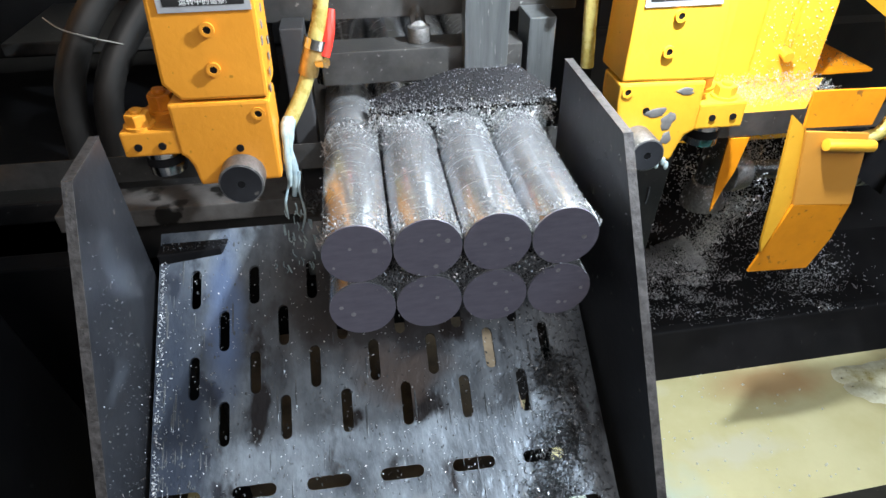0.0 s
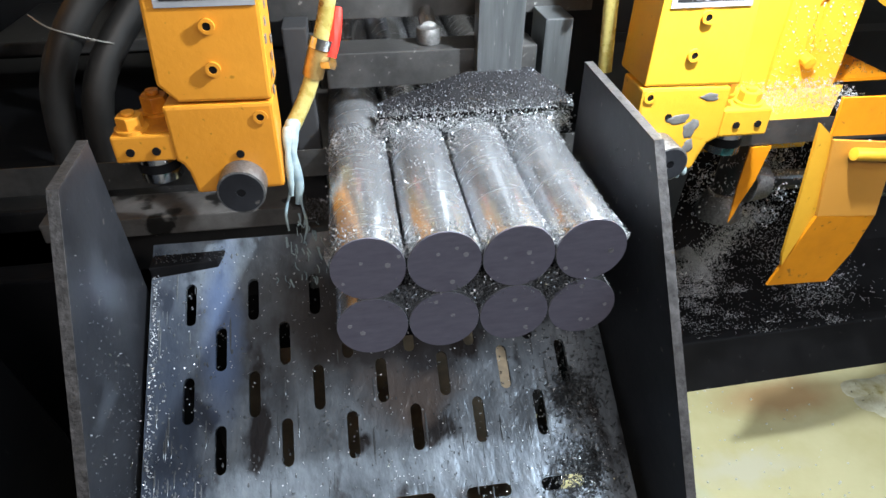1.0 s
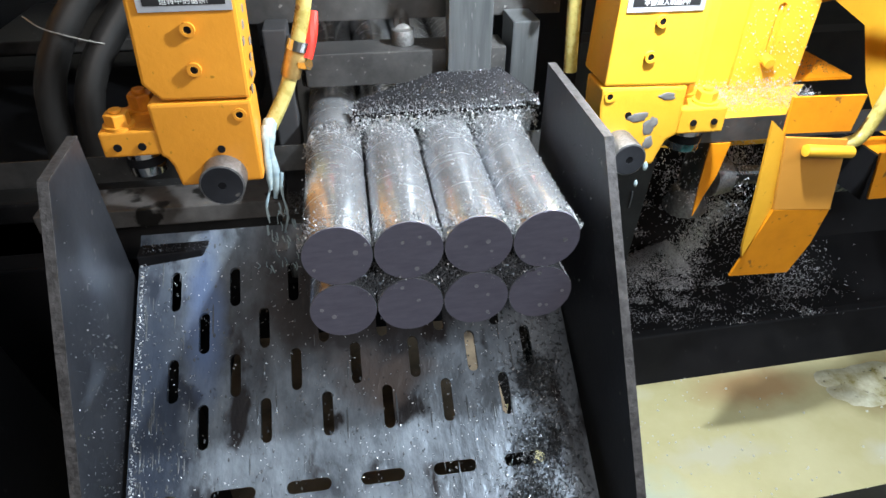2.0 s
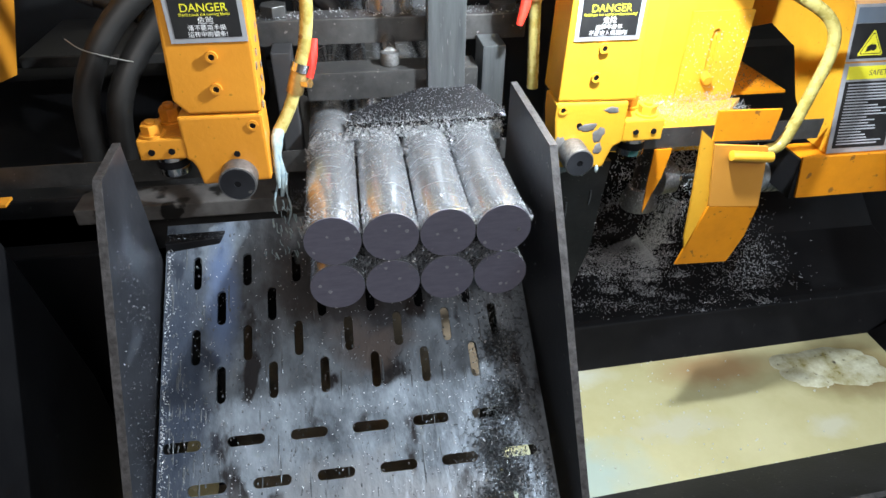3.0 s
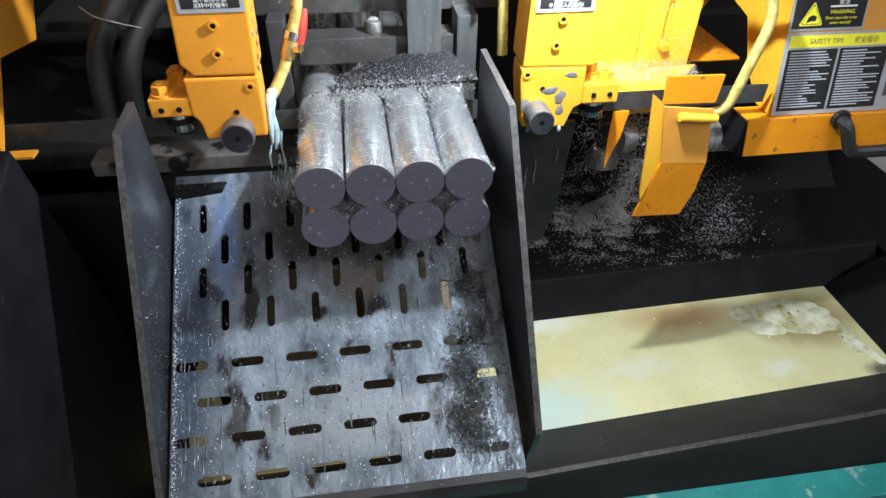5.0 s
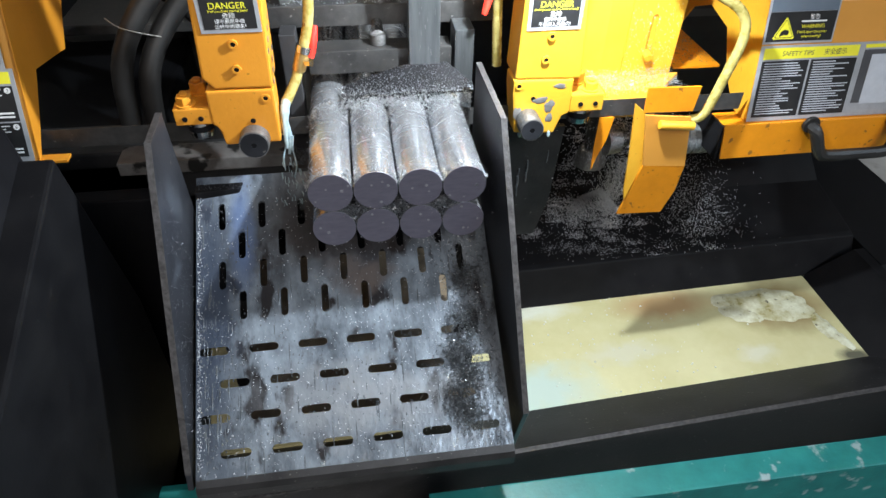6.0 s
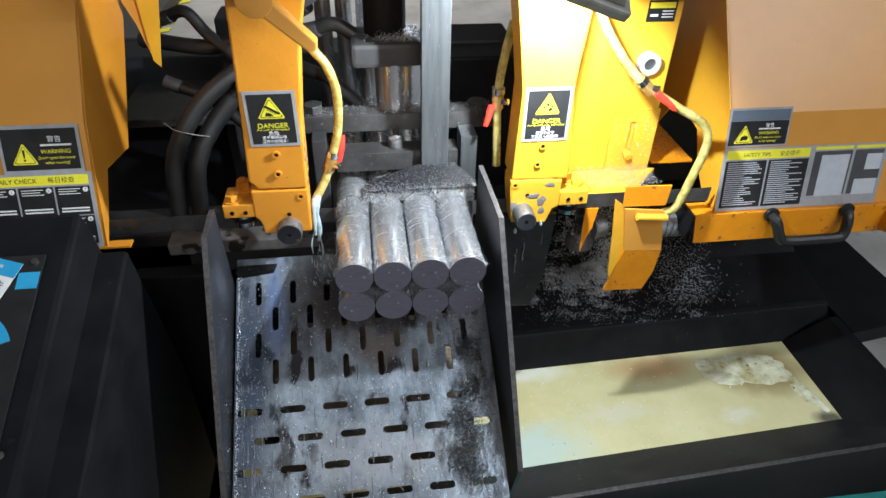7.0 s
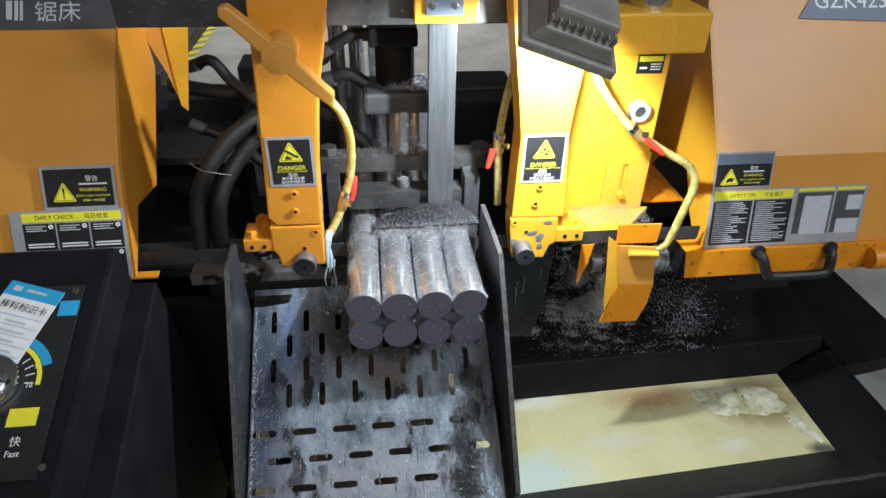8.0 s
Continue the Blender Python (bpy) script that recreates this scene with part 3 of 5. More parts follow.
def guide_arm(name, side, y, xl, xr, top, block, wing, holes, mat_, label):
    """A blade guide arm: upright box arm, guide block with a wing, rollers, bolts. side is -1 for a wing to the left."""
    t = thing(name, (xl + xr) / 2, y + 0.03, 0.77, label, "guide arm", "blade guide arms")
    part("arm", prism(top, "y", y, y + 0.062, 0.003), mat_, t)
    part("guide_block", prism(block, "y", y - 0.002, y + 0.045, 0.003), mat_, t, "guide block with chipped paint")
    wx0, wx1, wz0, wz1 = wing
    part("wing", box(wx0, wx1, y - 0.001, y + 0.06, wz0, wz1, 0.002), mat_, t)
    for hx, hz in holes:
        c = part("boss", ring((hx, y + 0.004, hz), (hx, y - 0.0034, hz), 0.0062, 0.0034, 20), mat_, t, "", True)
        part("socket", rod((hx, y + 0.004, hz), (hx, y - 0.0024, hz), 0.0036, 16), BLACK, c)
    return t


la = guide_arm("blade_guide", -1, 0.146, -0.252, -0.159,
    [(-0.252, 0.900), (-0.238, 0.8835), (-0.160, 0.8825), (-0.157, 0.985), (-0.146, 1.11), (-0.128, 1.20), (-0.117, 1.28), (-0.115, 1.36), (-0.228, 1.36), (-0.234, 1.26), (-0.246, 1.0)],
    [(-0.252, 0.8815), (-0.252, 0.830), (-0.247, 0.827), (-0.243, 0.818), (-0.240, 0.796), (-0.161, 0.797), (-0.160, 0.8805)],
    (-0.302, -0.2515, 0.831, 0.856), [(-0.201, 0.947), (-0.203, 0.912), (-0.172, 0.868)], YELLOW,
    "orange-yellow painted blade guide arm with a rusty clamp bolt")
hexbolt(la, -0.286, 0.160, 0.856, 0.0115, 0.014, YELLOW)
hexbolt(la, -0.272, 0.196, 0.856, 0.0125, 0.018, RUSTY, "rusty_bolt")
part("grime", box(-0.3, -0.253, 0.15, 0.2, 0.8562, 0.857, 0.0004), RUSTY, la, "oily rust-coloured wing top")
part("bearing", rod((-0.275, 0.172, 0.803), (-0.275, 0.172, 0.831), 0.0185, 32, 0.001), CHROME, la, "bright guide bearing", True)
part("bearing_groove", ring((-0.275, 0.172, 0.813), (-0.275, 0.172, 0.822), 0.0188, 0.012, 32), BLACK, la, "", True)
for hx in (-0.288, -0.266):
    part("socket", rod((hx, 0.15, 0.841), (hx, 0.1435, 0.841), 0.0037, 16), BLACK, la)
part("socket", rod((-0.195, 0.15, 0.834), (-0.195, 0.1425, 0.834), 0.0037, 16), BLACK, la)
w = part("knurled_roller", rod((-0.197, 0.150, 0.806), (-0.197, 0.122, 0.806), 0.0215, 44, 0.0012), KNURL, la, "knurled steel roller", True)
part("roller_face", ring((-0.197, 0.1225, 0.806), (-0.197, 0.1212, 0.806), 0.0195, 0.004, 40), PLATE, w)
part("roller_hole", rod((-0.197, 0.1225, 0.806), (-0.197, 0.1216, 0.806), 0.004, 16), BLACK, w)
part("flaked_edge", joined(*[box(-0.1585 + 0.0006 * math.sin(i), -0.1574, 0.15 + 0.012 * (i % 4), 0.158 + 0.012 * (i % 4), 0.885 + 0.011 * i, 0.892 + 0.011 * i, 0.0005) for i in range(9)]), BAREP, la, "flaked pale paint edge")["kind"] = "stuff"

ra = guide_arm("blade_guide", 1, 0.162, 0.19, 0.29,
    [(0.191, 0.868), (0.293, 0.865), (0.288, 0.95), (0.281, 1.03), (0.285, 1.09), (0.290, 1.14), (0.296, 1.24), (0.298, 1.36), (0.155, 1.36), (0.162, 1.26), (0.186, 1.10), (0.195, 1.03), (0.193, 0.95)],
    [(0.189, 0.867), (0.189, 0.846), (0.197, 0.778), (0.262, 0.774), (0.267, 0.790), (0.272, 0.803), (0.283, 0.809), (0.283, 0.8645)],
    (0.2835, 0.337, 0.809, 0.838), [(0.239, 0.933), (0.234, 0.898), (0.198, 0.858)], YELLOW_R,
    "bright yellow painted blade guide arm, paint flaked at the block")
hexbolt(ra, 0.318, 0.178, 0.838, 0.0115, 0.014, YELLOW_R)
hexbolt(ra, 0.303, 0.205, 0.838, 0.0125, 0.018, RUSTY, "rusty_bolt")
part("bearing", rod((0.310, 0.190, 0.780), (0.310, 0.190, 0.809), 0.019, 32, 0.001), CHROME, ra, "bright guide bearing", True)
part("bearing_groove", ring((0.310, 0.190, 0.789), (0.310, 0.190, 0.799), 0.0193, 0.012, 32), BLACK, ra, "", True)
for hx, hz in ((0.300, 0.822), (0.324, 0.822), (0.222, 0.836)):
    part("socket", rod((hx, 0.166, hz), (hx, 0.1595, hz), 0.0037, 16), BLACK, ra)
for cx, cz, rx, rz, sd in ((0.233, 0.833, 0.011, 0.006, 1), (0.249, 0.822, 0.008, 0.010, 2), (0.251, 0.802, 0.005, 0.009, 3), (0.199, 0.812, 0.006, 0.012, 4), (0.262, 0.855, 0.010, 0.004, 5)):
    bm = blob(cx, cz, rx, rz, 0, 0.0006, sd)
    bm.transform(Matrix.Translation((0, 0.1597, 0)) @ pose(0, 0, 0, 90))
    part("bare_patch", bm, BAREP, ra, "flaked patch of bare grey metal")
w = part("knurled_roller", rod((0.216, 0.166, 0.801), (0.216, 0.126, 0.801), 0.0185, 44, 0.0012), KNURL, ra, "knurled steel roller", True)
part("roller_face", ring((0.216, 0.1265, 0.801), (0.216, 0.1252, 0.801), 0.0168, 0.004, 40), PLATE, w)
part("roller_hole", rod((0.216, 0.1265, 0.801), (0.216, 0.1256, 0.801), 0.004, 16), BLACK, w)

# clamping lever on the arm
lv = thing("clamp_lever", -0.179, 0.13, 1.203, "two-armed orange clamp lever on the guide arm", "lever")
part("hub", rod((-0.189, 0.146, 1.200), (-0.189, 0.082, 1.200), 0.0245, 36, 0.003), ORANGE, lv, "", True)
for sx in (-1, 1):
    d = Vector((0.069, 0, -0.0655)).normalized() * sx
    n = Vector((d.z, 0, -d.x))
    c = Vector((-0.189, 0.09, 1.200))
    pts = [c + d * 0.018 + n * 0.012, c + d * 0.093 + n * 0.0095, c + d * 0.100, c + d * 0.093 - n * 0.0095, c + d * 0.018 - n * 0.012]
    part("lever_arm", prism([(p.x, p.z) for p in pts], "y", 0.084, 0.108, 0.003), ORANGE, lv)


# ---- labels ----
def danger_label(x, y, z, w, h, sign, small, lines):
    m = plane((x, y, z), (1, 0, 0), (0, 0, 1))
    t = thing("danger_label", x, y, z, "black danger label with yellow triangle and silver edge", "label", "danger labels")
    part("backing", card(w, h, m, 0, 0, 0, 0.0008), SILVER, t, "silver label edge")
    part("field", card(w * 0.87, h * 0.89, m, w * 0.065, h * 0.055, 0.0008, 0.0003), INK, t)
    warning_triangle(t, m, w * 0.23, h * 0.515, w * 0.54, sign)
    text("title", "DANGER", w * 0.15, m, w * 0.5, h * 0.345, 0.0013, SIGNY, t, "yellow printed word", "CENTER")
    text("subtitle", small, w * 0.052, m, w * 0.5, h * 0.300, 0.0013, SIGNY, t, "", "CENTER")
    text("heading", "危险", w * 0.105, m, w * 0.5, h * 0.215, 0.0013, WHITE, t, "", "CENTER")
    for i, l in enumerate(lines):
        text("line", l, w * 0.082, m, w * 0.5, h * (0.142 - 0.072 * i), 0.0013, WHITE, t, "", "CENTER")
    return t


danger_label(-0.2375, 0.1455, 0.962, 0.077, 0.091, "blade", "Don't touch the running blade!", ("请不要用手摸", "运转中的锯条!"))
danger_label(0.2005, 0.1615, 0.942, 0.079, 0.095, "body", "Don't get into machine when running!", ("运转中身体", "不要进入机器内!"))

# ---- covers ----
def cover_face(profile, x0, x1, thick=0.004):
    """A bent sheet: a (y, z) line carried along x."""
    back = [(y + thick, z - thick * 0.3) for y, z in profile]
    return prism(profile + back[::-1], "x", x0, x1)


LP = [(0.158, 0.78), (0.207, 0.90), (0.236, 0.972), (0.330, 1.105), (0.385, 1.165), (0.425, 1.215), (0.53, 1.36)]
lc = thing("left_wheel_cover", -0.85, 0.35, 0.7, "orange sheet metal cover of the saw wheel with labels", "machine cover")
part("front_sheet", cover_face(LP, -1.25, -0.508), ORANGE, lc)
part("side_sheet", prism(LP + [(0.66, 1.36), (0.56, 1.08), (0.37, 0.858), (0.255, 0.876), (0.20, 0.815), (0.165, 0.78)], "x", -0.511, -0.507), YELLOW, lc, "folded side of the cover")
part("bottom_lip", box(-1.25, -0.47, 0.156, 0.175, 0.776, 0.7795), YELLOW, lc)
part("back_sheet", box(-1.25, -0.60, 0.62, 0.63, 1.06, 1.36), ORANGE, lc)
fl = thing("belt_guard", -0.47, 0.55, 0.95, "yellow folded sheet guard hanging behind the cover", "guard")
part("front_sheet", prism([(-0.474, 1.30), (-0.472, 1.142), (-0.468, 0.970), (-0.456, 0.957), (-0.420, 1.142), (-0.40, 1.30)], "y", 0.520, 0.523), YELLOW_R, fl)
part("side_sheet", prism([(-0.540, 1.30), (-0.521, 1.143), (-0.483, 1.039), (-0.468, 0.9705), (-0.4725, 1.142), (-0.4745, 1.30)], "y", 0.524, 0.527), ORANGE, fl)

RP = [(0.191, 0.753), (0.237, 0.94), (0.421, 1.209), (0.52, 1.35)]
rc = thing("right_wheel_cover", 0.95, 0.35, 0.7, "orange sheet metal cover of the drive wheel with labels", "machine cover")
part("front_sheet", cover_face(RP, 0.619, 1.45), ORANGE, rc)
part("side_sheet", prism([(0.191, 0.753), (0.237, 0.94), (0.421, 1.209), (0.52, 1.35), (0.72, 1.35), (0.70, 0.80), (0.50, 0.80), (0.46, 0.855), (0.40, 0.88), (0.33, 0.865), (0.29, 0.80), (0.24, 0.755)], "x", 0.617, 0.621), YELLOW_R, rc, "yellow folded side of the cover")
part("back_sheet", box(0.622, 1.45, 0.70, 0.71, 0.80, 1.35), ORANGE, rc)
part("floor_sheet", box(0.53, 0.62, 0.32, 0.70, 0.795, 0.799), ORANGE_D, rc, "chip-strewn orange ledge")
hood = thing("blade_hood", 0.83, 0.19, 0.68, "orange lower hood under the wheel cover", "hood")
part("hood_sheet", prism([(0.571, 0.757), (0.583, 0.690), (1.45, 0.694), (1.45, 0.755)], "y", 0.176, 0.180, 0.0005), ORANGE_D, hood)
part("hood_top", box(0.575, 1.45, 0.180, 0.23, 0.748, 0.752), ORANGE_D, hood)
part("hood_edge", prism([(0.176, 0.69), (0.26, 0.69), (0.26, 0.752), (0.18, 0.752)], "x", 0.571, 0.575), BLACK, hood)
hd = thing("pull_handle", 0.82, 0.15, 0.69, "grey and black pull handle on the orange hood", "handle")
part("grip", tube([(0.728, 0.176, 0.752), (0.736, 0.160, 0.742), (0.748, 0.151, 0.712), (0.764, 0.149, 0.702), (0.82, 0.149, 0.701), (0.874, 0.149, 0.702), (0.888, 0.151, 0.712), (0.890, 0.160, 0.742), (0.892, 0.176, 0.752)], 0.0105, 10), RUBBER, hd, "bent black grip", True)
for hx in (0.729, 0.891):
    part("bracket", rod((hx, 0.1755, 0.752), (hx, 0.168, 0.752), 0.015, 20, 0.002), RUBBER, hd)
solo("hood_rod", rod((0.985, 0.165, 0.725), (1.3, 0.165, 0.725), 0.024, 32, 0.002), ORANGE_D, "round orange painted end of the drive shaft guard", "shaft guard", smooth=True)

# printed panels on the covers
LM = plane((-0.643, 0.2055, 0.899), (1, 0, 0), (0, 0.406, 1))
t = thing("warning_label", -0.58, 0.2, 0.9, "black warning label with yellow triangle on the cover", "label", "warning labels")
part("backing", card(0.124, 0.078, LM, 0, 0.001, 0.0045, 0.0006), SILVER, t)
part("field", card(0.114, 0.066, LM, 0.005, 0.007, 0.0052, 0.0003), INK, t)
LM2 = LM @ Matrix.Translation((0, 0, 0.0045))
warning_triangle(t, LM2, 0.016, 0.016, 0.040, "mark")
text("heading", "警告", 0.011, LM2, 0.085, 0.052, 0.0013, WHITE, t, "", "CENTER")
text("title", "WARNING", 0.0095, LM2, 0.085, 0.033, 0.0013, SIGNY, t, "", "CENTER")
text("line", "Don't open the cover", 0.0065, LM2, 0.085, 0.024, 0.0013, SIGNY, t, "", "CENTER")
text("line", "when running!", 0.0065, LM2, 0.085, 0.016, 0.0013, SIGNY, t, "", "CENTER")
part("fine_print", bars([(0.063, 0.045, 0.047, 0.003)], LM2), WHITE, t)["kind"] = "stuff"
LM3 = plane((-0.705, 0.158, 0.7815), (1, 0, 0), (0, 0.408, 1)) @ Matrix.Translation((0, 0, 0.0045))
t = thing("daily_check_label", -0.6, 0.18, 0.79, "silver daily check label with six black fields", "label")
part("backing", card(0.194, 0.128, LM3, 0, 0, 0, 0.0006), SILVER, t)
part("banner", card(0.168, 0.016, LM3, 0.020, 0.108, 0.0006, 0.0003), SIGNY, t, "yellow banner")
text("title", "DAILY CHECK", 0.0105, LM3, 0.042, 0.1125, 0.0010, INK, t)
text("title", "每日检查", 0.0105, LM3, 0.125, 0.1125, 0.0010, INK, t)
for r in range(2):
    for c in range(3):
        x, y = 0.020 + 0.057 * c, 0.057 - 0.050 * r
        part("field", card(0.054, 0.048, LM3, x, y, 0.0006, 0.0003), INK, t)
        k = r * 3 + c + 1
        part("number_disc", rod(LM3 @ Vector((x + 0.047, y + 0.042, 0.0009)), LM3 @ Vector((x + 0.047, y + 0.042, 0.0012)), 0.0042, 20), WHITE, t)
        text("number", str(k), 0.0065, LM3, x + 0.047, y + 0.0398, 0.0013, INK, t, "", "CENTER")
        part("fine_print", bars([(x + 0.005, y + 0.043 - 0.004 * i, 0.034 - 0.006 * (i % 2), 0.0013) for i in range(3)] + [(x + 0.005, y + 0.010 - 0.005 * i, 0.044, 0.0026) for i in range(2)], LM3), WHITE, t)["kind"] = "stuff"
LB = plane((-1.2, 0.386, 1.1655), (1, 0, 0), (0, 0.8, 1)) @ Matrix.Translation((0, 0, 0.003))
t = thing("maker_banner", -0.85, 0.4, 1.165, "dark grey banner with silver characters", "banner")
part("field", card(0.692, 0.115, LB, 0, 0, 0, 0.001), DGREY, t)
text("title", "锯床", 0.040, LB, 0.553, 0.017, 0.0012, PALEG, t)
part("emblem", bars([(0.507, 0.018, 0.010, 0.034), (0.521, 0.016, 0.006, 0.036), (0.530, 0.016, 0.005, 0.036), (0.455, 0.018, 0.036, 0.006), (0.455, 0.030, 0.036, 0.006), (0.455, 0.042, 0.036, 0.006)], LB, 0.0012), PALEG, t)["kind"] = "stuff"

RM = plane((0.617, 0.1925, 0.7535), (1, 0, 0), (0, 0.246, 1)) @ Matrix.Translation((0, 0, 0.0015))
t = thing("warning_label", 0.68, 0.23, 0.885, "black warning label with blue-grey top strip on the cover", "label", "warning labels")
part("backing", card(0.124, 0.074, RM, 0.0, 0.1285, 0.0006, 0.0006), SILVER, t)
part("field", card(0.117, 0.046, RM, 0.004, 0.132, 0.0012, 0.0003), INK, t)
part("top_strip", card(0.117, 0.020, RM, 0.004, 0.1785, 0.0012, 0.0003), SLATE, t)
RM2 = RM @ Matrix.Translation((0, 0, 0.0006))
warning_triangle(t, RM2, 0.014, 0.136, 0.040, "gear")
text("heading", "警告", 0.009, RM2, 0.083, 0.166, 0.0013, WHITE, t, "", "CENTER")
text("title", "WARNING", 0.0085, RM2, 0.083, 0.152, 0.0013, SIGNY, t, "", "CENTER")
text("line", "Don't open the cover", 0.006, RM2, 0.083, 0.1445, 0.0013, SIGNY, t, "", "CENTER")
text("line", "when running!", 0.006, RM2, 0.083, 0.1375, 0.0013, SIGNY, t, "", "CENTER")
part("fine_print", bars([(0.061, 0.1615, 0.044, 0.0026)], RM2), WHITE, t)["kind"] = "stuff"
t = thing("safety_label", 0.79, 0.2, 0.755, "silver safety tips label with yellow banner and fine print", "label")
part("backing", card(0.345, 0.126, RM, 0, 0, 0.0006, 0.0006), SILVER, t)
part("banner", card(0.172, 0.018, RM, 0.007, 0.104, 0.0012, 0.0003), SIGNY, t)
text("title", "SAFETY TIPS", 0.0105, RM, 0.040, 0.109, 0.0016, DGREY, t)
text("title", "安全提示", 0.0105, RM, 0.115, 0.109, 0.0016, DGREY, t)
rng = random.Random(5)
for c in range(2):
    part("field", card(0.084, 0.094, RM, 0.007 + 0.088 * c, 0.007, 0.0012, 0.0003), INK, t)
    part("fine_print", bars([(0.012 + 0.088 * c, 0.096 - 0.0042 * i, rng.uniform(0.035, 0.074), 0.0017) for i in range(21)], RM, 0.0016), PALEG, t)["kind"] = "stuff"
part("banner", card(0.080, 0.006, RM, 0.190, 0.116, 0.0012, 0.0003), SIGNY, t)
part("banner", card(0.062, 0.006, RM, 0.276, 0.116, 0.0012, 0.0003), SIGNY, t)
part("field", card(0.080, 0.090, RM, 0.190, 0.023, 0.0012, 0.0003), DGREY, t)
part("field", card(0.062, 0.090, RM, 0.276, 0.023, 0.0012, 0.0003), DGREY, t)
for x, y, w_, h_ in ((0.206, 0.021, 0.060, 0.084), (0.303, 0.072, 0.034, 0.032), (0.287, 0.021, 0.050, 0.032)):
    part("blank_field", card(w_, h_, RM, x, y, 0.0015, 0.0003), PALEG, t)
RB = plane((0.806, 0.393, 1.168), (1, 0, 0), (0, 0.684, 1)) @ Matrix.Translation((0, 0, 0.002))
t = thing("model_banner", 1.0, 0.42, 1.168, "slate blue slanted banner with pale letters", "banner")
part("field", prism([(0.0, 0.0), (0.05, 0.075), (0.5, 0.075), (0.5, -0.012), (0.3, -0.012)], "z", 0, 0.001, 0, RB), SLATE, t)
text("title", "GZK4233", 0.046, RB, 0.034, 0.020, 0.0012, WHITE, t)

# ---- column and beam ----
cl = thing("guide_column", 0.43, 0.35, 0.66, "yellow painted cast column of the saw frame", "column")
part("shaft", prism([(0.30, 0.40), (0.325, 0.30), (0.375, 0.286), (0.500, 0.286), (0.500, 0.42), (0.30, 0.42)], "z", 0.72, 1.16, 0.004), YELLOW_R, cl)
part("head", box(0.34, 0.556, 0.270, 0.44, 1.138, 1.212, 0.006), YELLOW_R, cl)
part("relief", bars([(0.385, 1.16, 0.020, 0.032), (0.41, 1.16, 0.022, 0.032), (0.44, 1.16, 0.022, 0.032), (0.47, 1.16, 0.018, 0.032), (0.495, 1.16, 0.022, 0.032)], plane((0, 0.2695, 0), (1, 0, 0), (0, 0, 1)), 0.0), YELLOW_R, cl, "raised cast lettering, plain shapes")["kind"] = "stuff"
part("slide_rod", rod((0.46, 0.34, 1.21), (0.46, 0.34, 1.5), 0.042, 40), CHROME, cl, "bright slide rod", True)
part("slot_plate", sheet([(0.411, 0.79), (0.501, 0.79), (0.501, 0.936), (0.411, 0.936)], [stadium(0.452, 0.875, 0.075, 0.011, "y")], 0.005, plane((0, 0.2805, 0), (1, 0, 0), (0, 0, 1))), YELLOW_R, cl, "slotted adjusting plate")
part("bolt", rod((0.450, 0.284, 0.845), (0.450, 0.268, 0.842), 0.007, 18, 0.001), YELLOW_R, cl)
part("oil_glass", ring((0.455, 0.286, 1.027), (0.455, 0.270, 1.027), 0.020, 0.011, 32), SILVER, cl, "chromed sight glass", True)
part("oil_glass_pane", rod((0.455, 0.286, 1.027), (0.455, 0.274, 1.027), 0.011, 24), GREY, cl)
part("shelf", prism([(0.335, 0.20), (0.44, 0.20), (0.52, 0.285), (0.335, 0.285)], "z", 0.798, 0.806), YELLOW_R, cl, "bracket heaped with chips")
part("shelf_rib", prism([(0.335, 0.84), (0.355, 0.82), (0.37, 0.80), (0.335, 0.798)], "y", 0.205, 0.213, 0.001), YELLOW_R, cl)
MS = plane((0.436, 0.2858, 1.098), (1, 0, 0), (0, 0, 1))
t = thing("oil_label", 0.476, 0.285, 1.083, "small black and yellow lubrication label", "label")
part("backing", card(0.052, 0.036, MS, 0, 0, 0, 0.0005), INK, t)
part("banner", card(0.046, 0.010, MS, 0.003, 0.023, 0.0006, 0.0002), SIGNY, t)
part("fine_print", bars([(0.027, 0.017 - 0.005 * i, 0.020, 0.002) for i in range(3)] + [(0.006, 0.009, 0.014, 0.004)], MS, 0.0006), WHITE, t)["kind"] = "stuff"

bmth = thing("top_beam", -0.1, 0.3, 1.2, "dark steel cross beam carrying the guide arms", "beam")
part("beam", box(-0.452, 0.30, 0.235, 0.335, 1.205, 1.285, 0.003), GREY, bmth)
part("scale_strip", box(-0.32, 0.10, 0.231, 0.2355, 1.247, 1.272, 0.0005), SILVER, bmth, "engraved scale strip")
part("scale_marks", bars([(-0.31 + 0.01 * i, 1.249, 0.0012, 0.012 if i % 5 == 0 else 0.007) for i in range(40)], plane((0, 0.2305, 0), (1, 0, 0), (0, 0, 1)), 0.0), INK, bmth)["kind"] = "stuff"
cr = thing("carriage", 0.06, 0.22, 1.21, "yellow carriage plate clamped on the cross beam", "carriage")
part("plate", box(0.014, 0.118, 0.205, 0.2345, 1.214, 1.32, 0.003), YELLOW_R, cr)
part("cover_plate", box(0.032, 0.092, 0.199, 0.205, 1.228, 1.32, 0.001), SLATE, cr, "blue-grey screwed plate")
for sx in (0.043, 0.078):
    part("screw", rod((sx, 0.2, 1.243), (sx, 0.196, 1.243), 0.005, 16, 0.0008), CHROME, cr)

# press bar with its foot
FOOT = Matrix.Translation((0, 0.200, 0.836)) @ pose(0, 0, 0, 34)
pr = thing("press_bar", 0.064, 0.25, 0.84, "upright flat steel bar with a chip-covered press foot", "press bar")
part("bar", box(0.0405, 0.0885, 0.24, 0.262, 0.848, 1.225, 0.0012), BAR, pr)
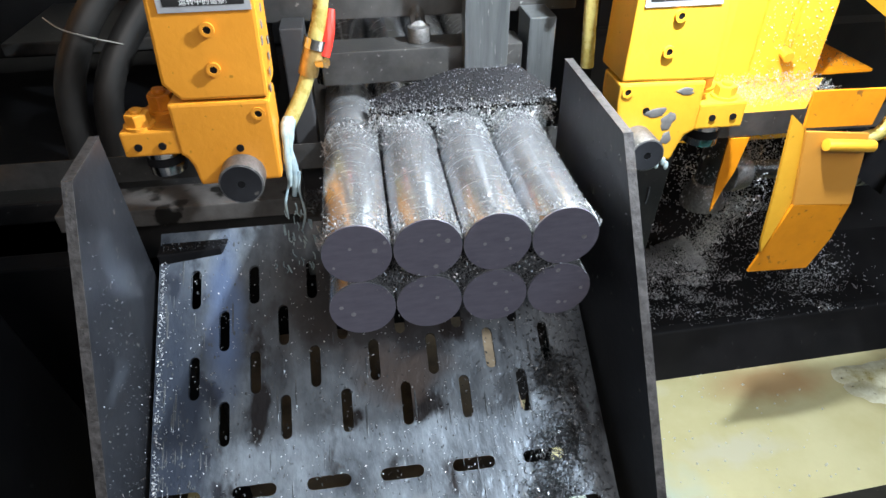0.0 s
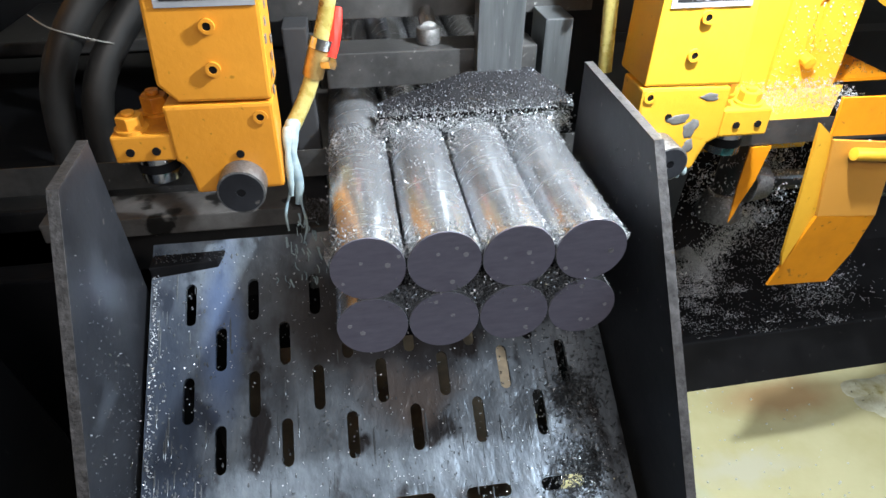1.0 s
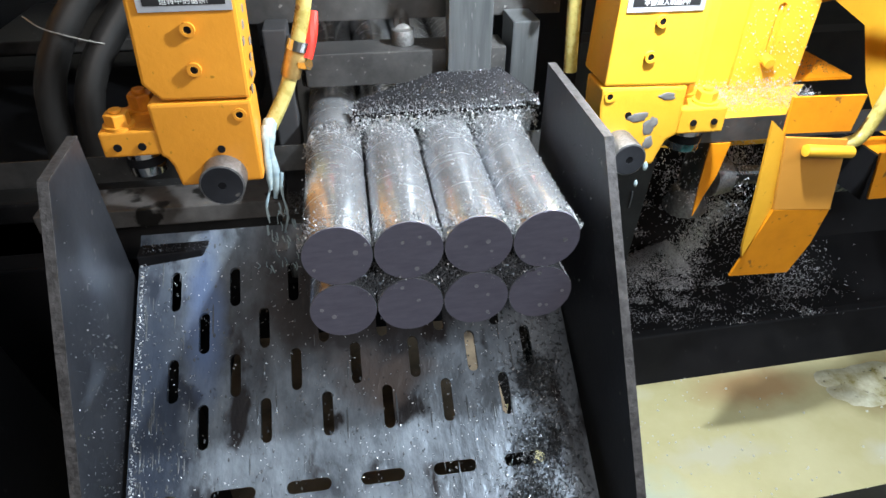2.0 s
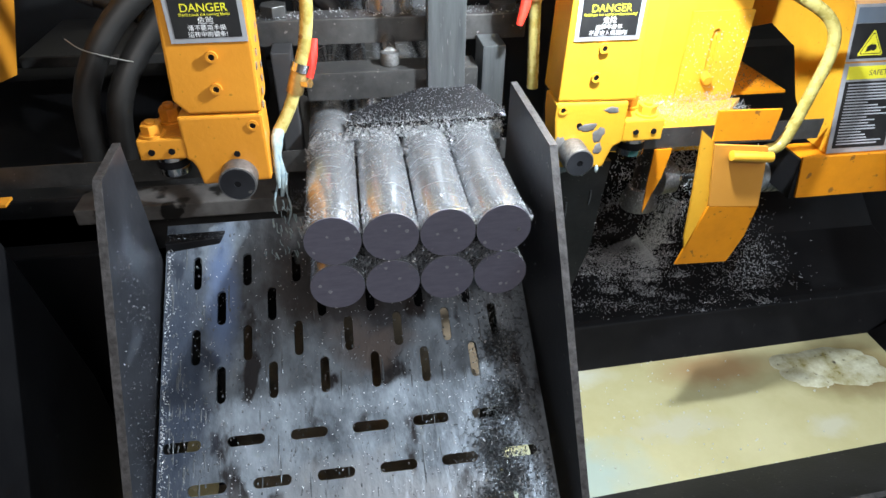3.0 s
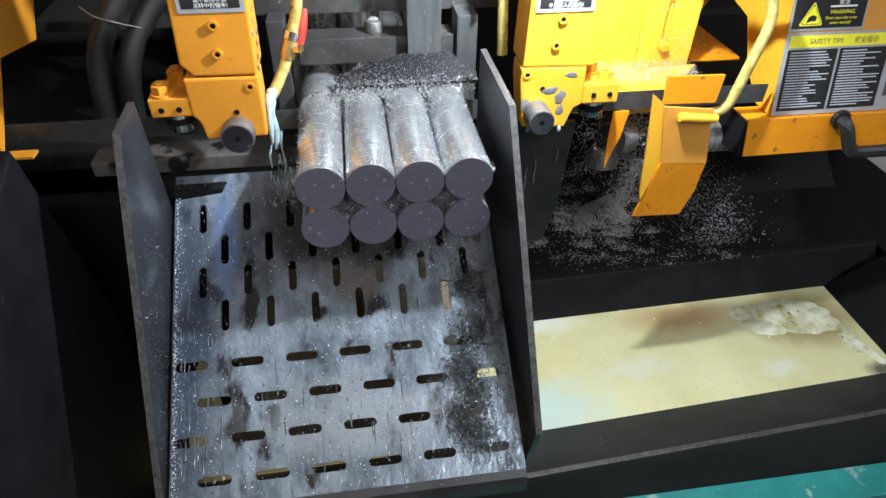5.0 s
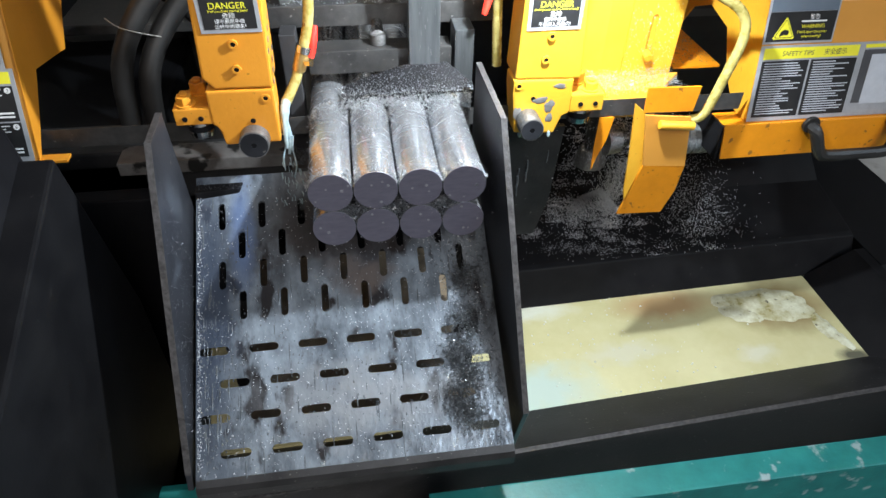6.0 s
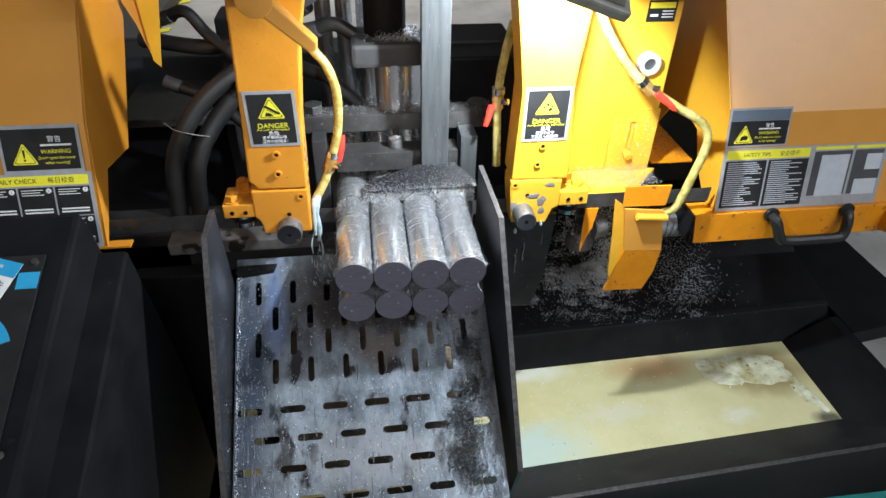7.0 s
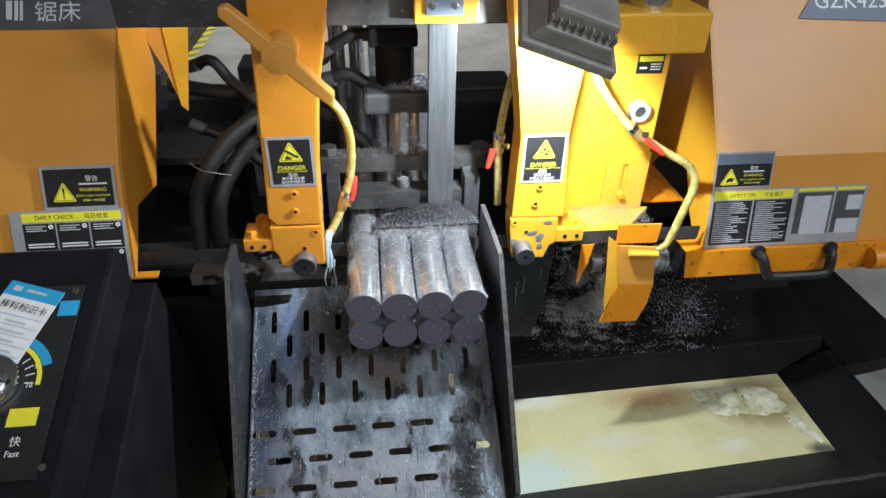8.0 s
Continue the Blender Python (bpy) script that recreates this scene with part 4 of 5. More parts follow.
part("foot", prism([(-0.068, 0.0), (-0.066, 0.018), (0.030, 0.050), (0.100, 0.052), (0.136, 0.012), (0.138, 0.0)], "z", -0.008, 0.0, 0.002, FOOT), SATIN, pr, "tapered foot plate under chips")

# clamp behind the bars
cp = thing("clamp_jaw", 0, 0.28, 0.70, "ground steel clamp jaw across the bars", "clamp")
part("jaw", box(-0.115, 0.109, 0.256, 0.30, 0.846, 0.883, 0.0015), GREY, cp)
part("adjusting_nut", rod((-0.005, 0.28, 0.883), (-0.005, 0.28, 0.900), 0.013, 20, 0.002), KNURL, cp, "", True)
part("spindle", rod((-0.005, 0.28, 0.898), (-0.005, 0.306, 0.908), 0.009, 16), CHROME, cp)
part("left_post", box(-0.155, -0.13, 0.26, 0.30, 0.70, 0.91, 0.002), DARK, cp)
part("right_post", box(0.1135, 0.1435, 0.25, 0.30, 0.70, 0.9115, 0.0015), BAR, cp, "bright-edged steel post")
part("cross_rail", box(-0.20, 0.182, 0.302, 0.345, 0.904, 0.937, 0.0015), GREY, cp, "steel cross rail dusted with chips")
part("rail_bolt", rod((-0.15, 0.325, 0.937), (-0.15, 0.325, 0.952), 0.018, 6, 0.001), GREY, cp)
part("rail_bolt", rod((0.155, 0.33, 0.937), (0.155, 0.33, 0.945), 0.018, 24, 0.001), GREY, cp)
hy = thing("hydraulic_cylinder", 0, 0.37, 0.93, "black hydraulic clamp cylinder with a bright rod", "cylinder")
part("rod", rod((0.0, 0.345, 0.93), (0.0, 0.345, 1.03), 0.034, 32), STEEL, hy, "bright piston sleeve", True)
part("collar", box(-0.075, 0.05, 0.31, 0.42, 1.02, 1.062, 0.008), DARK, hy)
part("body", rod((-0.012, 0.38, 1.06), (-0.012, 0.38, 1.15), 0.038, 32), BLACK, hy, "", True)
part("head", box(-0.06, 0.03, 0.33, 0.43, 1.14, 1.175, 0.006), BLACK, hy)
part("side_block", box(0.03, 0.055, 0.345, 0.40, 0.93, 1.06, 0.003), DARK, hy)
for k in range(3):
    solo("round_rod", rod((-0.13 + 0.042 * k, 0.56, 1.25), (-0.13 + 0.042 * k, 0.60, 0.72), 0.017, 20), STEEL, "bright steel round rod behind the clamp", "rod", "rods behind the clamp", smooth=True)
vb = thing("vise_block", 0.19, 0.55, 0.7, "black steel vise block with a slot", "vise block")
part("block", box(0.105, 0.268, 0.44, 0.66, 0.70, 0.988, 0.006), BLACK, vb)
part("slot", box(0.12, 0.235, 0.52, 0.535, 0.9882, 0.990), DARK, vb)
part("foot", box(0.10, 0.30, 0.42, 0.68, 0.66, 0.70), BLACK, vb)
rf = thing("rear_frame", -0.45, 0.9, 0.66, "dark rear frame of the saw with hydraulic fittings", "machine frame")
part("cross_member", box(-0.9, 0.5, 0.86, 0.98, 0.70, 0.86, 0.005), DARK, rf)
part("upright", box(-0.36, -0.22, 0.62, 0.72, 0.68, 1.02, 0.006), DARK, rf)
part("tank_box", box(-0.50, -0.16, 1.00, 1.22, 0.66, 0.78, 0.01), BLACK, rf)
part("shelf", box(-0.62, -0.30, 0.62, 0.85, 0.78, 0.80, 0.003), GREY, rf)
part("valve_block", box(-0.30, -0.23, 0.42, 0.5, 0.93, 0.96, 0.004), CHROME, rf)

# hoses at the back
for pts, r in (([(-0.20, 0.50, 0.985), (-0.28, 0.46, 0.975), (-0.37, 0.42, 0.92), (-0.43, 0.385, 0.83), (-0.447, 0.375, 0.72), (-0.447, 0.37, 0.64)], 0.018),
               ([(-0.20, 0.50, 0.950), (-0.28, 0.46, 0.940), (-0.345, 0.43, 0.885), (-0.393, 0.395, 0.81), (-0.407, 0.38, 0.72), (-0.407, 0.375, 0.64)], 0.018),
               ([(-0.5, 0.62, 0.98), (-0.36, 0.55, 0.985), (-0.25, 0.5, 1.03), (-0.16, 0.45, 1.09)], 0.016),
               ([(-0.45, 0.60, 1.03), (-0.40, 0.57, 1.05), (-0.36, 0.55, 1.01), (-0.30, 0.5, 0.98)], 0.012),
               ([(-0.44, 0.5, 0.93), (-0.36, 0.48, 0.90), (-0.30, 0.45, 0.86), (-0.24, 0.42, 0.84)], 0.012),
               ([(-0.15, 0.38, 1.12), (-0.09, 0.37, 1.155), (-0.05, 0.37, 1.155)], 0.011),
               ([(-0.15, 0.40, 1.06), (-0.10, 0.385, 1.075), (-0.05, 0.37, 1.045)], 0.013),
               ([(-0.16, 0.42, 0.98), (-0.12, 0.40, 0.97), (-0.08, 0.39, 0.93)], 0.012)):
    t = thing("hydraulic_hose", *pts[-1], "dull black rubber hydraulic hose, dusty", "hose", "hydraulic hoses")
    part("hose", tube(pts, r), RUBBER, t, "", True)
    for a, b in ((pts[0], pts[1]), (pts[-1], pts[-2])):
        d = (Vector(b) - Vector(a)).normalized()
        part("fitting", rod(Vector(a) - d * 0.012, Vector(a) + d * 0.022, r * 1.12, 18, 0.001), DARK, t, "crimped steel end fitting", True)
solo("cable_tie", tube([(-0.436, 0.382, 0.900), (-0.415, 0.372, 0.888), (-0.385, 0.384, 0.872), (-0.362, 0.398, 0.860)], 0.0010, 6), LAMPG, "thin pale cable tie round the hoses", "cable tie")
sp = thing("floor_barrier", -1.5, 4.8, 0, "low dark barrier edged with yellow and black stripes", "barrier")
part("plinth", box(-1.80, -1.44, 3.4, 7.0, 0, 0.10, 0.01), DARK, sp)
for i in range(20):
    y = 3.42 + 0.18 * i
    part("stripe", prism([(-1.44, y), (-1.37, y + 0.05), (-1.37, y + 0.14), (-1.44, y + 0.09)], "z", 0.004, 0.008), SIGNY, sp)

# ---- coolant hoses and valves ----
def ball_valve(x, y, z, axis, lever, label):
    t = thing("ball_valve", x, y, z, label, "valve", "coolant valves")
    a = Vector(axis).normalized()
    c = Vector((x, y, z))
    part("body", rod(c - a * 0.014, c + a * 0.014, 0.010, 20, 0.001), BRASS, t, "dirty brass valve body", True)
    part("hose_clip", ring(c - a * 0.024, c - a * 0.014, 0.0115, 0.008, 20), CHROME, t, "bright hose clip", True)
    part("nut", rod(c + Vector((0.006, -0.004, 0)), c + Vector((0.016, -0.012, 0.002)), 0.006, 6), CHROME, t)
    p, q = Vector(lever[0]), Vector(lever[1])
    part("lever", tube([p, (p + q) / 2 + Vector((0.001, 0, 0)), q], 0.0052, 10, 6, lambda s: 0.7 + 0.5 * math.sin(math.pi * min(1, 0.25 + s * 0.7))), RED, t, "red plastic-sleeved lever", True)
    return t


solo("coolant_hose", tube([(-0.135, 0.212, 1.095), (-0.112, 0.214, 1.06), (-0.101, 0.216, 1.015), (-0.104, 0.214, 0.955), (-0.118, 0.208, 0.905), (-0.132, 0.200, 0.868), (-0.152, 0.185, 0.835)], 0.0076), HOSE, "translucent yellowed coolant hose beside the guide arm", "hose", "coolant hoses", smooth=True)
ball_valve(-0.122, 0.205, 0.893, (-0.35, -0.1, -1), ((-0.108, 0.205, 0.897), (-0.097, 0.222, 0.938)), "brass coolant valve with a red lever")
solo("coolant_hose", tube([(0.315, 0.21, 1.15), (0.345, 0.205, 1.10), (0.385, 0.20, 1.05), (0.420, 0.195, 1.018), (0.475, 0.185, 0.985), (0.528, 0.175, 0.955), (0.541, 0.165, 0.92), (0.525, 0.155, 0.86), (0.507, 0.150, 0.80), (0.484, 0.150, 0.788)], 0.0076), HOSE, "translucent yellowed coolant hose sagging to the chip guard", "hose", "coolant hoses", smooth=True)
ball_valve(0.421, 0.193, 1.017, (0.75, 0, -0.65), ((0.432, 0.180, 1.012), (0.468, 0.172, 0.985)), "coolant valve with a red lever on the hose")
solo("coolant_hose", tube([(0.19, 0.235, 1.12), (0.178, 0.235, 1.06), (0.172, 0.235, 1.0), (0.174, 0.235, 0.94), (0.178, 0.232, 0.86)], 0.0075), HOSE, "dirty coolant hose behind the yellow guide arm", "hose", "coolant hoses", smooth=True)
ball_valve(0.172, 0.234, 0.985, (0, 0, -1), ((0.160, 0.228, 0.980), (0.150, 0.22, 0.945)), "small coolant valve with a hanging red lever")

# ---- chip guard on the right ----
cg = thing("chip_guard", 0.44, 0.15, 0.59, "orange bent sheet chip guard with flaked edges", "chip guard")
GF = [(0.402, 0.808), (0.420, 0.712), (0.496, 0.706), (0.480, 0.800)]
# Light is painted in: paler orange above the fold, deeper orange below.
part("front_sheet", prism(GF, "y", 0.139, 0.143, 0.0006), ORANGE, cg, "upper front sheet, light painted in as paler orange")
bm = prism([(0.420, 0.7115), (0.401, 0.604), (0.484, 0.601), (0.4955, 0.650), (0.496, 0.7055)], "y", 0.139, 0.143, 0.0006)
for v in bm.verts:
    v.co.y += max(0.0, 0.711 - v.co.z) * 0.10
part("lower_sheet", bm, ORANGE_D, cg, "lower bent sheet with a bare rim")
bm = joined(prism([(0.383, 0.826), (0.403, 0.810), (0.4205, 0.712), (0.393, 0.735)], "y", 0.1435, 0.1475), prism([(0.393, 0.735), (0.4205, 0.712), (0.404, 0.640), (0.400, 0.655)], "y", 0.1435, 0.1475))
part("side_sheet", bm, YELLOW_R, cg, "yellow painted side with chipped rim")
part("top_flap", prism([(0.400, 0.811), (0.397, 0.853), (0.484, 0.851), (0.4815, 0.809)], "y", 0.1425, 0.146), ORANGE_D, cg, "upright top flap")
part("nozzle", rod((0.425, 0.132, 0.794), (0.484, 0.132, 0.788), 0.0070, 20, 0.001), YELLOW_R, cg, "", True)
wb = thing("wire_brush", 0.55, 0.25, 0.68, "round wire chip brush beside the guard", "wire brush")
part("bristles", rod((0.52, 0.25, 0.69), (0.61, 0.25, 0.69), 0.026, 30, 0.004), BRISTLE, wb, "", True)
for k in range(7):
    part("coil", ring((0.524 + 0.012 * k, 0.25, 0.69), (0.532 + 0.012 * k, 0.25, 0.69), 0.0285, 0.02, 28), BRISTLE, wb, "", True)
part("hub", rod((0.38, 0.25, 0.70), (0.56, 0.25, 0.69), 0.013, 18), GREY, wb)
part("brush_end", ring((0.385, 0.235, 0.705), (0.410, 0.240, 0.705), 0.026, 0.010, 28), KNURL, wb, "chip-clogged brush end", True)
rd = random.Random(61)
stuff("coolant_dribbles", joined(*[tube([(x, 0.2335, z), (x + rd.uniform(-0.0006, 0.0006), 0.2328, z - L / 2), (x + rd.uniform(-0.001, 0.001), 0.2335, z - L)], rd.uniform(0.0012, 0.0026), 6, 5) for x, z, L in [(rd.uniform(0.205, 0.295), rd.uniform(0.60, 0.735), rd.uniform(0.008, 0.035)) for _ in range(6)]]), WET, "pale dribbles of coolant on the stay plate", "coolant")
st = thing("guide_spindle", 0.372, 0.24, 0.66, "chip-coated steel spindle behind the guard", "spindle")
part("spindle", rod((0.372, 0.245, 0.655), (0.372, 0.245, 0.775), 0.016, 24, 0.002), GREY, st, "", True)
part("collar", rod((0.372, 0.245, 0.655), (0.368, 0.243, 0.690), 0.030, 24, 0.004, 0.018), KNURL, st, "chip-caked collar", True)
solo("torn_scrap", prism([(0.352, 0.775), (0.378, 0.775), (0.372, 0.73), (0.362, 0.70), (0.355, 0.672), (0.352, 0.72)], "y", 0.196, 0.198), ORANGE_D, "jagged scrap of orange painted sheet behind the guard", "scrap")

# ---- flood light ----
FL = look((0.222, 0.060, 1.238), (0.10, 0.26, 0.875), 0) @ pose(0, 0, 0, 0, 0, -37)
fl = thing("flood_light", 0.24, 0.06, 1.2, "grey cast flood light aimed at the cut", "flood light")
part("frame", box(-0.075, 0.075, -0.055, 0.055, -0.012, 0.004, 0.004, FL), LAMPG, fl)
part("housing", prism([(-0.066, 0.004), (0.066, 0.004), (0.052, 0.030), (-0.052, 0.030)], "y", -0.047, 0.047, 0.004, FL), LAMPG, fl)
part("driver_box", box(-0.048, 0.048, -0.036, 0.036, 0.030, 0.058, 0.006, FL), LAMPG, fl)
for i in range(9):
    part("fin", box(-0.05 + 0.0122 * i, -0.0475 + 0.0122 * i, -0.044, -0.034, 0.020, 0.044, 0, FL), LAMPG, fl)
part("lens", box(-0.062, 0.062, -0.043, 0.043, -0.0135, -0.0121, 0, FL), GLOW, fl, "glowing front glass")
part("bracket", box(-0.012, 0.012, 0.03, 0.16, 0.01, 0.022, 0.003, FL), LAMPG, fl)

# ---- control console ----
PC = plane((-0.461, -0.018, 0.927), (1, 0, 0), (0, 1, 0.405))
cs = thing("control_console", -0.65, -0.2, 0, "black control console with a sloping dial panel", "control console")
body = prism([(0.022, 0.936), (0.035, 0.90), (0.06, 0.72), (0.06, 0.0), (-0.42, 0.0), (-0.42, 0.74), (-0.395, 0.774)], "x", -1.05, -0.460, 0.007)
part("housing", body, SATIN, cs)
part("pedestal", prism([(0.03, 0.86), (0.09, 0.55), (0.09, 0.0), (-0.40, 0.0), (-0.40, 0.70)], "x", -1.02, -0.42, 0.004), BLACK, cs)
part("panel", box(-0.56, -0.025, -0.305, -0.032, 0.0005, 0.003, 0.0005, PC), INK, cs, "matt black dial panel")
for px, py in ((-0.036, -0.042), (-0.020, -0.292)):
    part("screw", rod(PC @ Vector((px, py, 0.002)), PC @ Vector((px, py, 0.0052)), 0.0048, 18, 0.0008), CHROME, cs, "", True)
kb = part("speed_knob", rod(PC @ Vector((-0.110, -0.178, 0.003)), PC @ Vector((-0.110, -0.178, 0.016)), 0.036, 48, 0.002), CHROME, cs, "bright metal speed knob", True)
part("knob_grip", rod(PC @ Vector((-0.110, -0.178, 0.016)), PC @ Vector((-0.110, -0.178, 0.040)), 0.022, 40, 0.003), CHROME, kb, "", True)
part("knob_dot", rod(PC @ Vector((-0.083, -0.182, 0.016)), PC @ Vector((-0.083, -0.182, 0.0165)), 0.0035, 16), INK, kb)


def arc(r0, r1, a0, a1, m, z, cx, cy, n=14):
    a = [radians(a0 + (a1 - a0) * i / n) for i in range(n + 1)]
    return prism([(cx + r1 * math.cos(t), cy + r1 * math.sin(t)) for t in a] + [(cx + r0 * math.cos(t), cy + r0 * math.sin(t)) for t in a[::-1]], "z", z, z + 0.0003, 0, m)


part("dial_band", arc(0.054, 0.060, -5, 60, PC, 0.0031, -0.110, -0.178), SIGNY, cs, "pale yellow scale band")
part("dial_band", arc(0.061, 0.073, 20, 80, PC, 0.0031, -0.110, -0.178), BLUE, cs, "blue scale band")
part("dial_ticks", joined(*[arc(0.040, 0.051, a, a + 2, PC, 0.0031, -0.110, -0.178, 2) for a in (-3, 12, 26, 40, 54)]), WHITE, cs)["kind"] = "stuff"
text("number", "9", 0.009, PC, -0.063, -0.160, 0.0032, WHITE, cs)
text("number", "10", 0.009, PC, -0.068, -0.186, 0.0032, WHITE, cs)
part("yellow_field", card(0.036, 0.024, PC, -0.078, -0.238, 0.0031, 0.0003), SIGNY, cs, "pale yellow printed field")
text("caption", "快", 0.014, PC, -0.061, -0.262, 0.0032, WHITE, cs, "", "CENTER")
text("caption", "Fast", 0.011, PC, -0.061, -0.276, 0.0032, WHITE, cs, "", "CENTER")
part("blue_mark", card(0.026, 0.024, PC, -0.052, -0.082, 0.0031, 0.0003), BLUE, cs)
CM = PC @ Matrix.Translation((-0.125, -0.020, 0.006)) @ pose(0, 0, 0, 0, 0, -19)
t = thing("stock_card", -0.55, -0.1, 0.89, "white and blue stock card stuck on the console", "card")
part("sheet", card(0.082, 0.118, CM, 0, -0.118, 0, 0.0005), WHITE, t)
part("header", card(0.082, 0.022, CM, 0, -0.022, 0.0005, 0.0002), BLUE, t, "blue card header")
text("title", "棒料标识卡", 0.014, CM, 0.041, -0.041, 0.0008, INK, t, "", "CENTER")
part("rule", bars([(0.004, -0.050 - 0.014 * i, 0.074, 0.0006) for i in range(5)], CM, 0.0006), BLUE, t)["kind"] = "stuff"
part("fine_print", bars([(0.006, -0.060 - 0.014 * i, 0.014, 0.004) for i in range(4)] + [(0.028, -0.060 - 0.014 * i, 0.03 + 0.006 * (i % 2), 0.003) for i in range(4)] + [(0.01, -0.014, 0.012, 0.008), (0.03, -0.012, 0.03, 0.004)], CM, 0.0008), PALEG, t)["kind"] = "stuff"

# ---- bins on the floor ----
solo("floor_pipe", tube([(1.52, 0.50, 0.0), (1.50, 0.50, 0.09), (1.51, 0.47, 0.15), (1.56, 0.43, 0.16), (1.62, 0.40, 0.12), (1.64, 0.38, 0.0)], 0.014), RUBBER, "bent dark pipe standing on the floor beside the sump", "pipe", smooth=True)
gb = thing("parts_bin", 0.7, -0.55, 0, "teal painted steel parts bin with worn pale rim", "bin")
part("far_wall", box(0.02, 1.6, -0.185, -0.178, 0.02, 0.292, 0.001), TEAL, gb)
part("rim", box(0.02, 1.6, -0.225, -0.172, 0.292, 0.300, 0.003), TEAL, gb, "worn pale teal rim")
part("near_wall", box(0.02, 1.6, -0.93, -0.923, 0.02, 0.292, 0.001), TEAL, gb)
part("side_wall", box(0.02, 0.027, -0.923, -0.185, 0.02, 0.292, 0.001), TEAL, gb)
part("side_wall", box(1.593, 1.6, -0.923, -0.185, 0.02, 0.292, 0.001), TEAL, gb)
part("bottom", box(0.02, 1.6, -0.93, -0.178, 0.0, 0.02), TEAL, gb)
g2 = thing("crate", -0.39, -0.16, 0, "small teal crate with rounded corners on the floor", "crate")
part("body", box(-0.445, -0.325, -0.26, -0.095, 0.0, 0.30, 0.018), TEAL, g2)

# ---- chips ----
def droplets():
    """Low domes of liquid on the chute floor and along its left seam."""
    r = random.Random(77)
    bm = bmesh.new()
    for k in range(900):
        x = r.uniform(-0.298, 0.10) if k % 3 else -0.298 + abs(r.gauss(0, 0.03))
        y = r.uniform(-0.208, 0.15) if k % 2 else r.uniform(-0.208, -0.02)
        a = r.uniform(0.0004, 0.0012)
        L = a * (r.uniform(8, 22) if k % 7 == 0 else r.uniform(1, 2.4))
        c = Vector((x, y, chz(y) + 0.0002))
        top = bm.verts.new(c + Vector((0, -0.5, 0.85)) * a * 0.55)
        rim = [bm.verts.new(c + Vector((a * math.cos(t), L * math.sin(t) * 0.85, L * math.sin(t) * 0.53))) for t in [math.pi * i / 4 for i in range(8)]]
        mid = [bm.verts.new(c + Vector((0, -0.5, 0.85)) * a * 0.42 + (v.co - c) * 0.6) for v in rim]
        for i in range(8):
            j = (i + 1) % 8
            bm.faces.new((rim[i], rim[j], mid[j], mid[i]))
            bm.faces.new((mid[i], mid[j], top))
    return bm


def spread(x0, x1, y0, y1, z, n=(0, 0, 1), bias=1.0):
    return lambda r: ((r.uniform(x0, x1), y0 + (y1 - y0) * r.random() ** bias, z), n)


def on_bars(r):
    """On the tops and in the valleys of the upper row, thickest at both ends."""
    x = r.uniform(-0.122, 0.122)
    u = r.random()
    y = r.uniform(0.0, 0.195) if u < 0.10 else (r.betavariate(1, 7) * 0.06 + 0.002 if u < 0.55 else 0.195 - r.betavariate(1, 4) * 0.06)
    k = (x + 0.12) / 0.06
    d = (k - math.floor(k) - 0.5) * 0.06
    if u >= 0.10 and abs(d) < 0.019 and r.random() < (0.85 if y < 0.12 else 0.55):
        return None, None
    z = 0.80 + math.sqrt(max(0.0, 0.0298 ** 2 - d * d))
    return (x, y, max(z, 0.806)), (0, 0, 1)


stuff("chips_on_bars", chips(7000, on_bars, (0.0007, 0.0022), 1), CHIP_M, "bright steel chips strewn over the bars", "steel chips")
stuff("chip_ridge", chips(3600, lambda r: ((r.uniform(-0.07, 0.132), 0.194 + r.gauss(0, 0.008), 0.818 + abs(r.gauss(0, 0.011))), (0, 0, 1)), (0.001, 0.003), 2), CHIP_M, "ridge of bright chips along the cut", "steel chips")
def on_foot(r):
    x = r.uniform(-0.066, 0.136)
    top = 0.018 + 0.032 * (x + 0.066) / 0.096 if x < 0.03 else (0.051 if x < 0.1 else 0.012 + 0.04 * (0.136 - x) / 0.036)
    return FOOT @ Vector((x, top * r.random() ** 2.0, 0.0005)), (0, -0.5, 0.8)


stuff("chips_on_foot", chips(1900, on_foot, (0.0007, 0.0022), 3), CHIP_D, "scattered chips covering the press foot", "steel chips")


def between(r):
    k = r.randint(0, 3)
    return (-0.06 + 0.06 * min(k, 2) + r.gauss(0, 0.012), r.uniform(-0.002, 0.02), 0.769 + r.gauss(0, 0.006)), (0, -1, 0)


stuff("chips_between_rows", chips(2200, between, (0.0008, 0.003), 4), CHIP_D, "oily chips caught between the two rows", "steel chips")


def on_chute(r):
    u = r.random()
    if u < 0.55:
        x, y = 0.135 - abs(r.gauss(0, 0.035)), r.uniform(-0.21, 0.14)
    elif u < 0.75:
        x, y = r.gauss(0.075, 0.018), r.gauss(-0.10, 0.03)
    else:
        x, y = r.uniform(-0.30, 0.135), r.uniform(-0.213, 0.15)
    if x > 0.137 or x < -0.3 or y < -0.213:
        return None, None
    return (x, y, chz(y) + 0.0008), (0, -0.5, 0.85)


stuff("chips_on_chute", chips(2600, on_chute, (0.001, 0.0038), 5), CHIP_K, "dark oily chips lying on the chute", "steel chips")
# Pale flakes serve as chips and as painted glints of the wet steel.
stuff("bright_specks_on_chute", chips(2400, lambda r: (lambda x, y: ((x, y, chz(y) + 0.0006), (0, -0.5, 0.85)))(r.uniform(-0.3, 0.13) if r.random() < 0.6 else 0.12 - abs(r.gauss(0, 0.06)), r.uniform(-0.212, 0.15)), (0.0006, 0.0022), 21), CHIP, "fine bright chips on the chute, also standing in for wet glints", "steel chips")
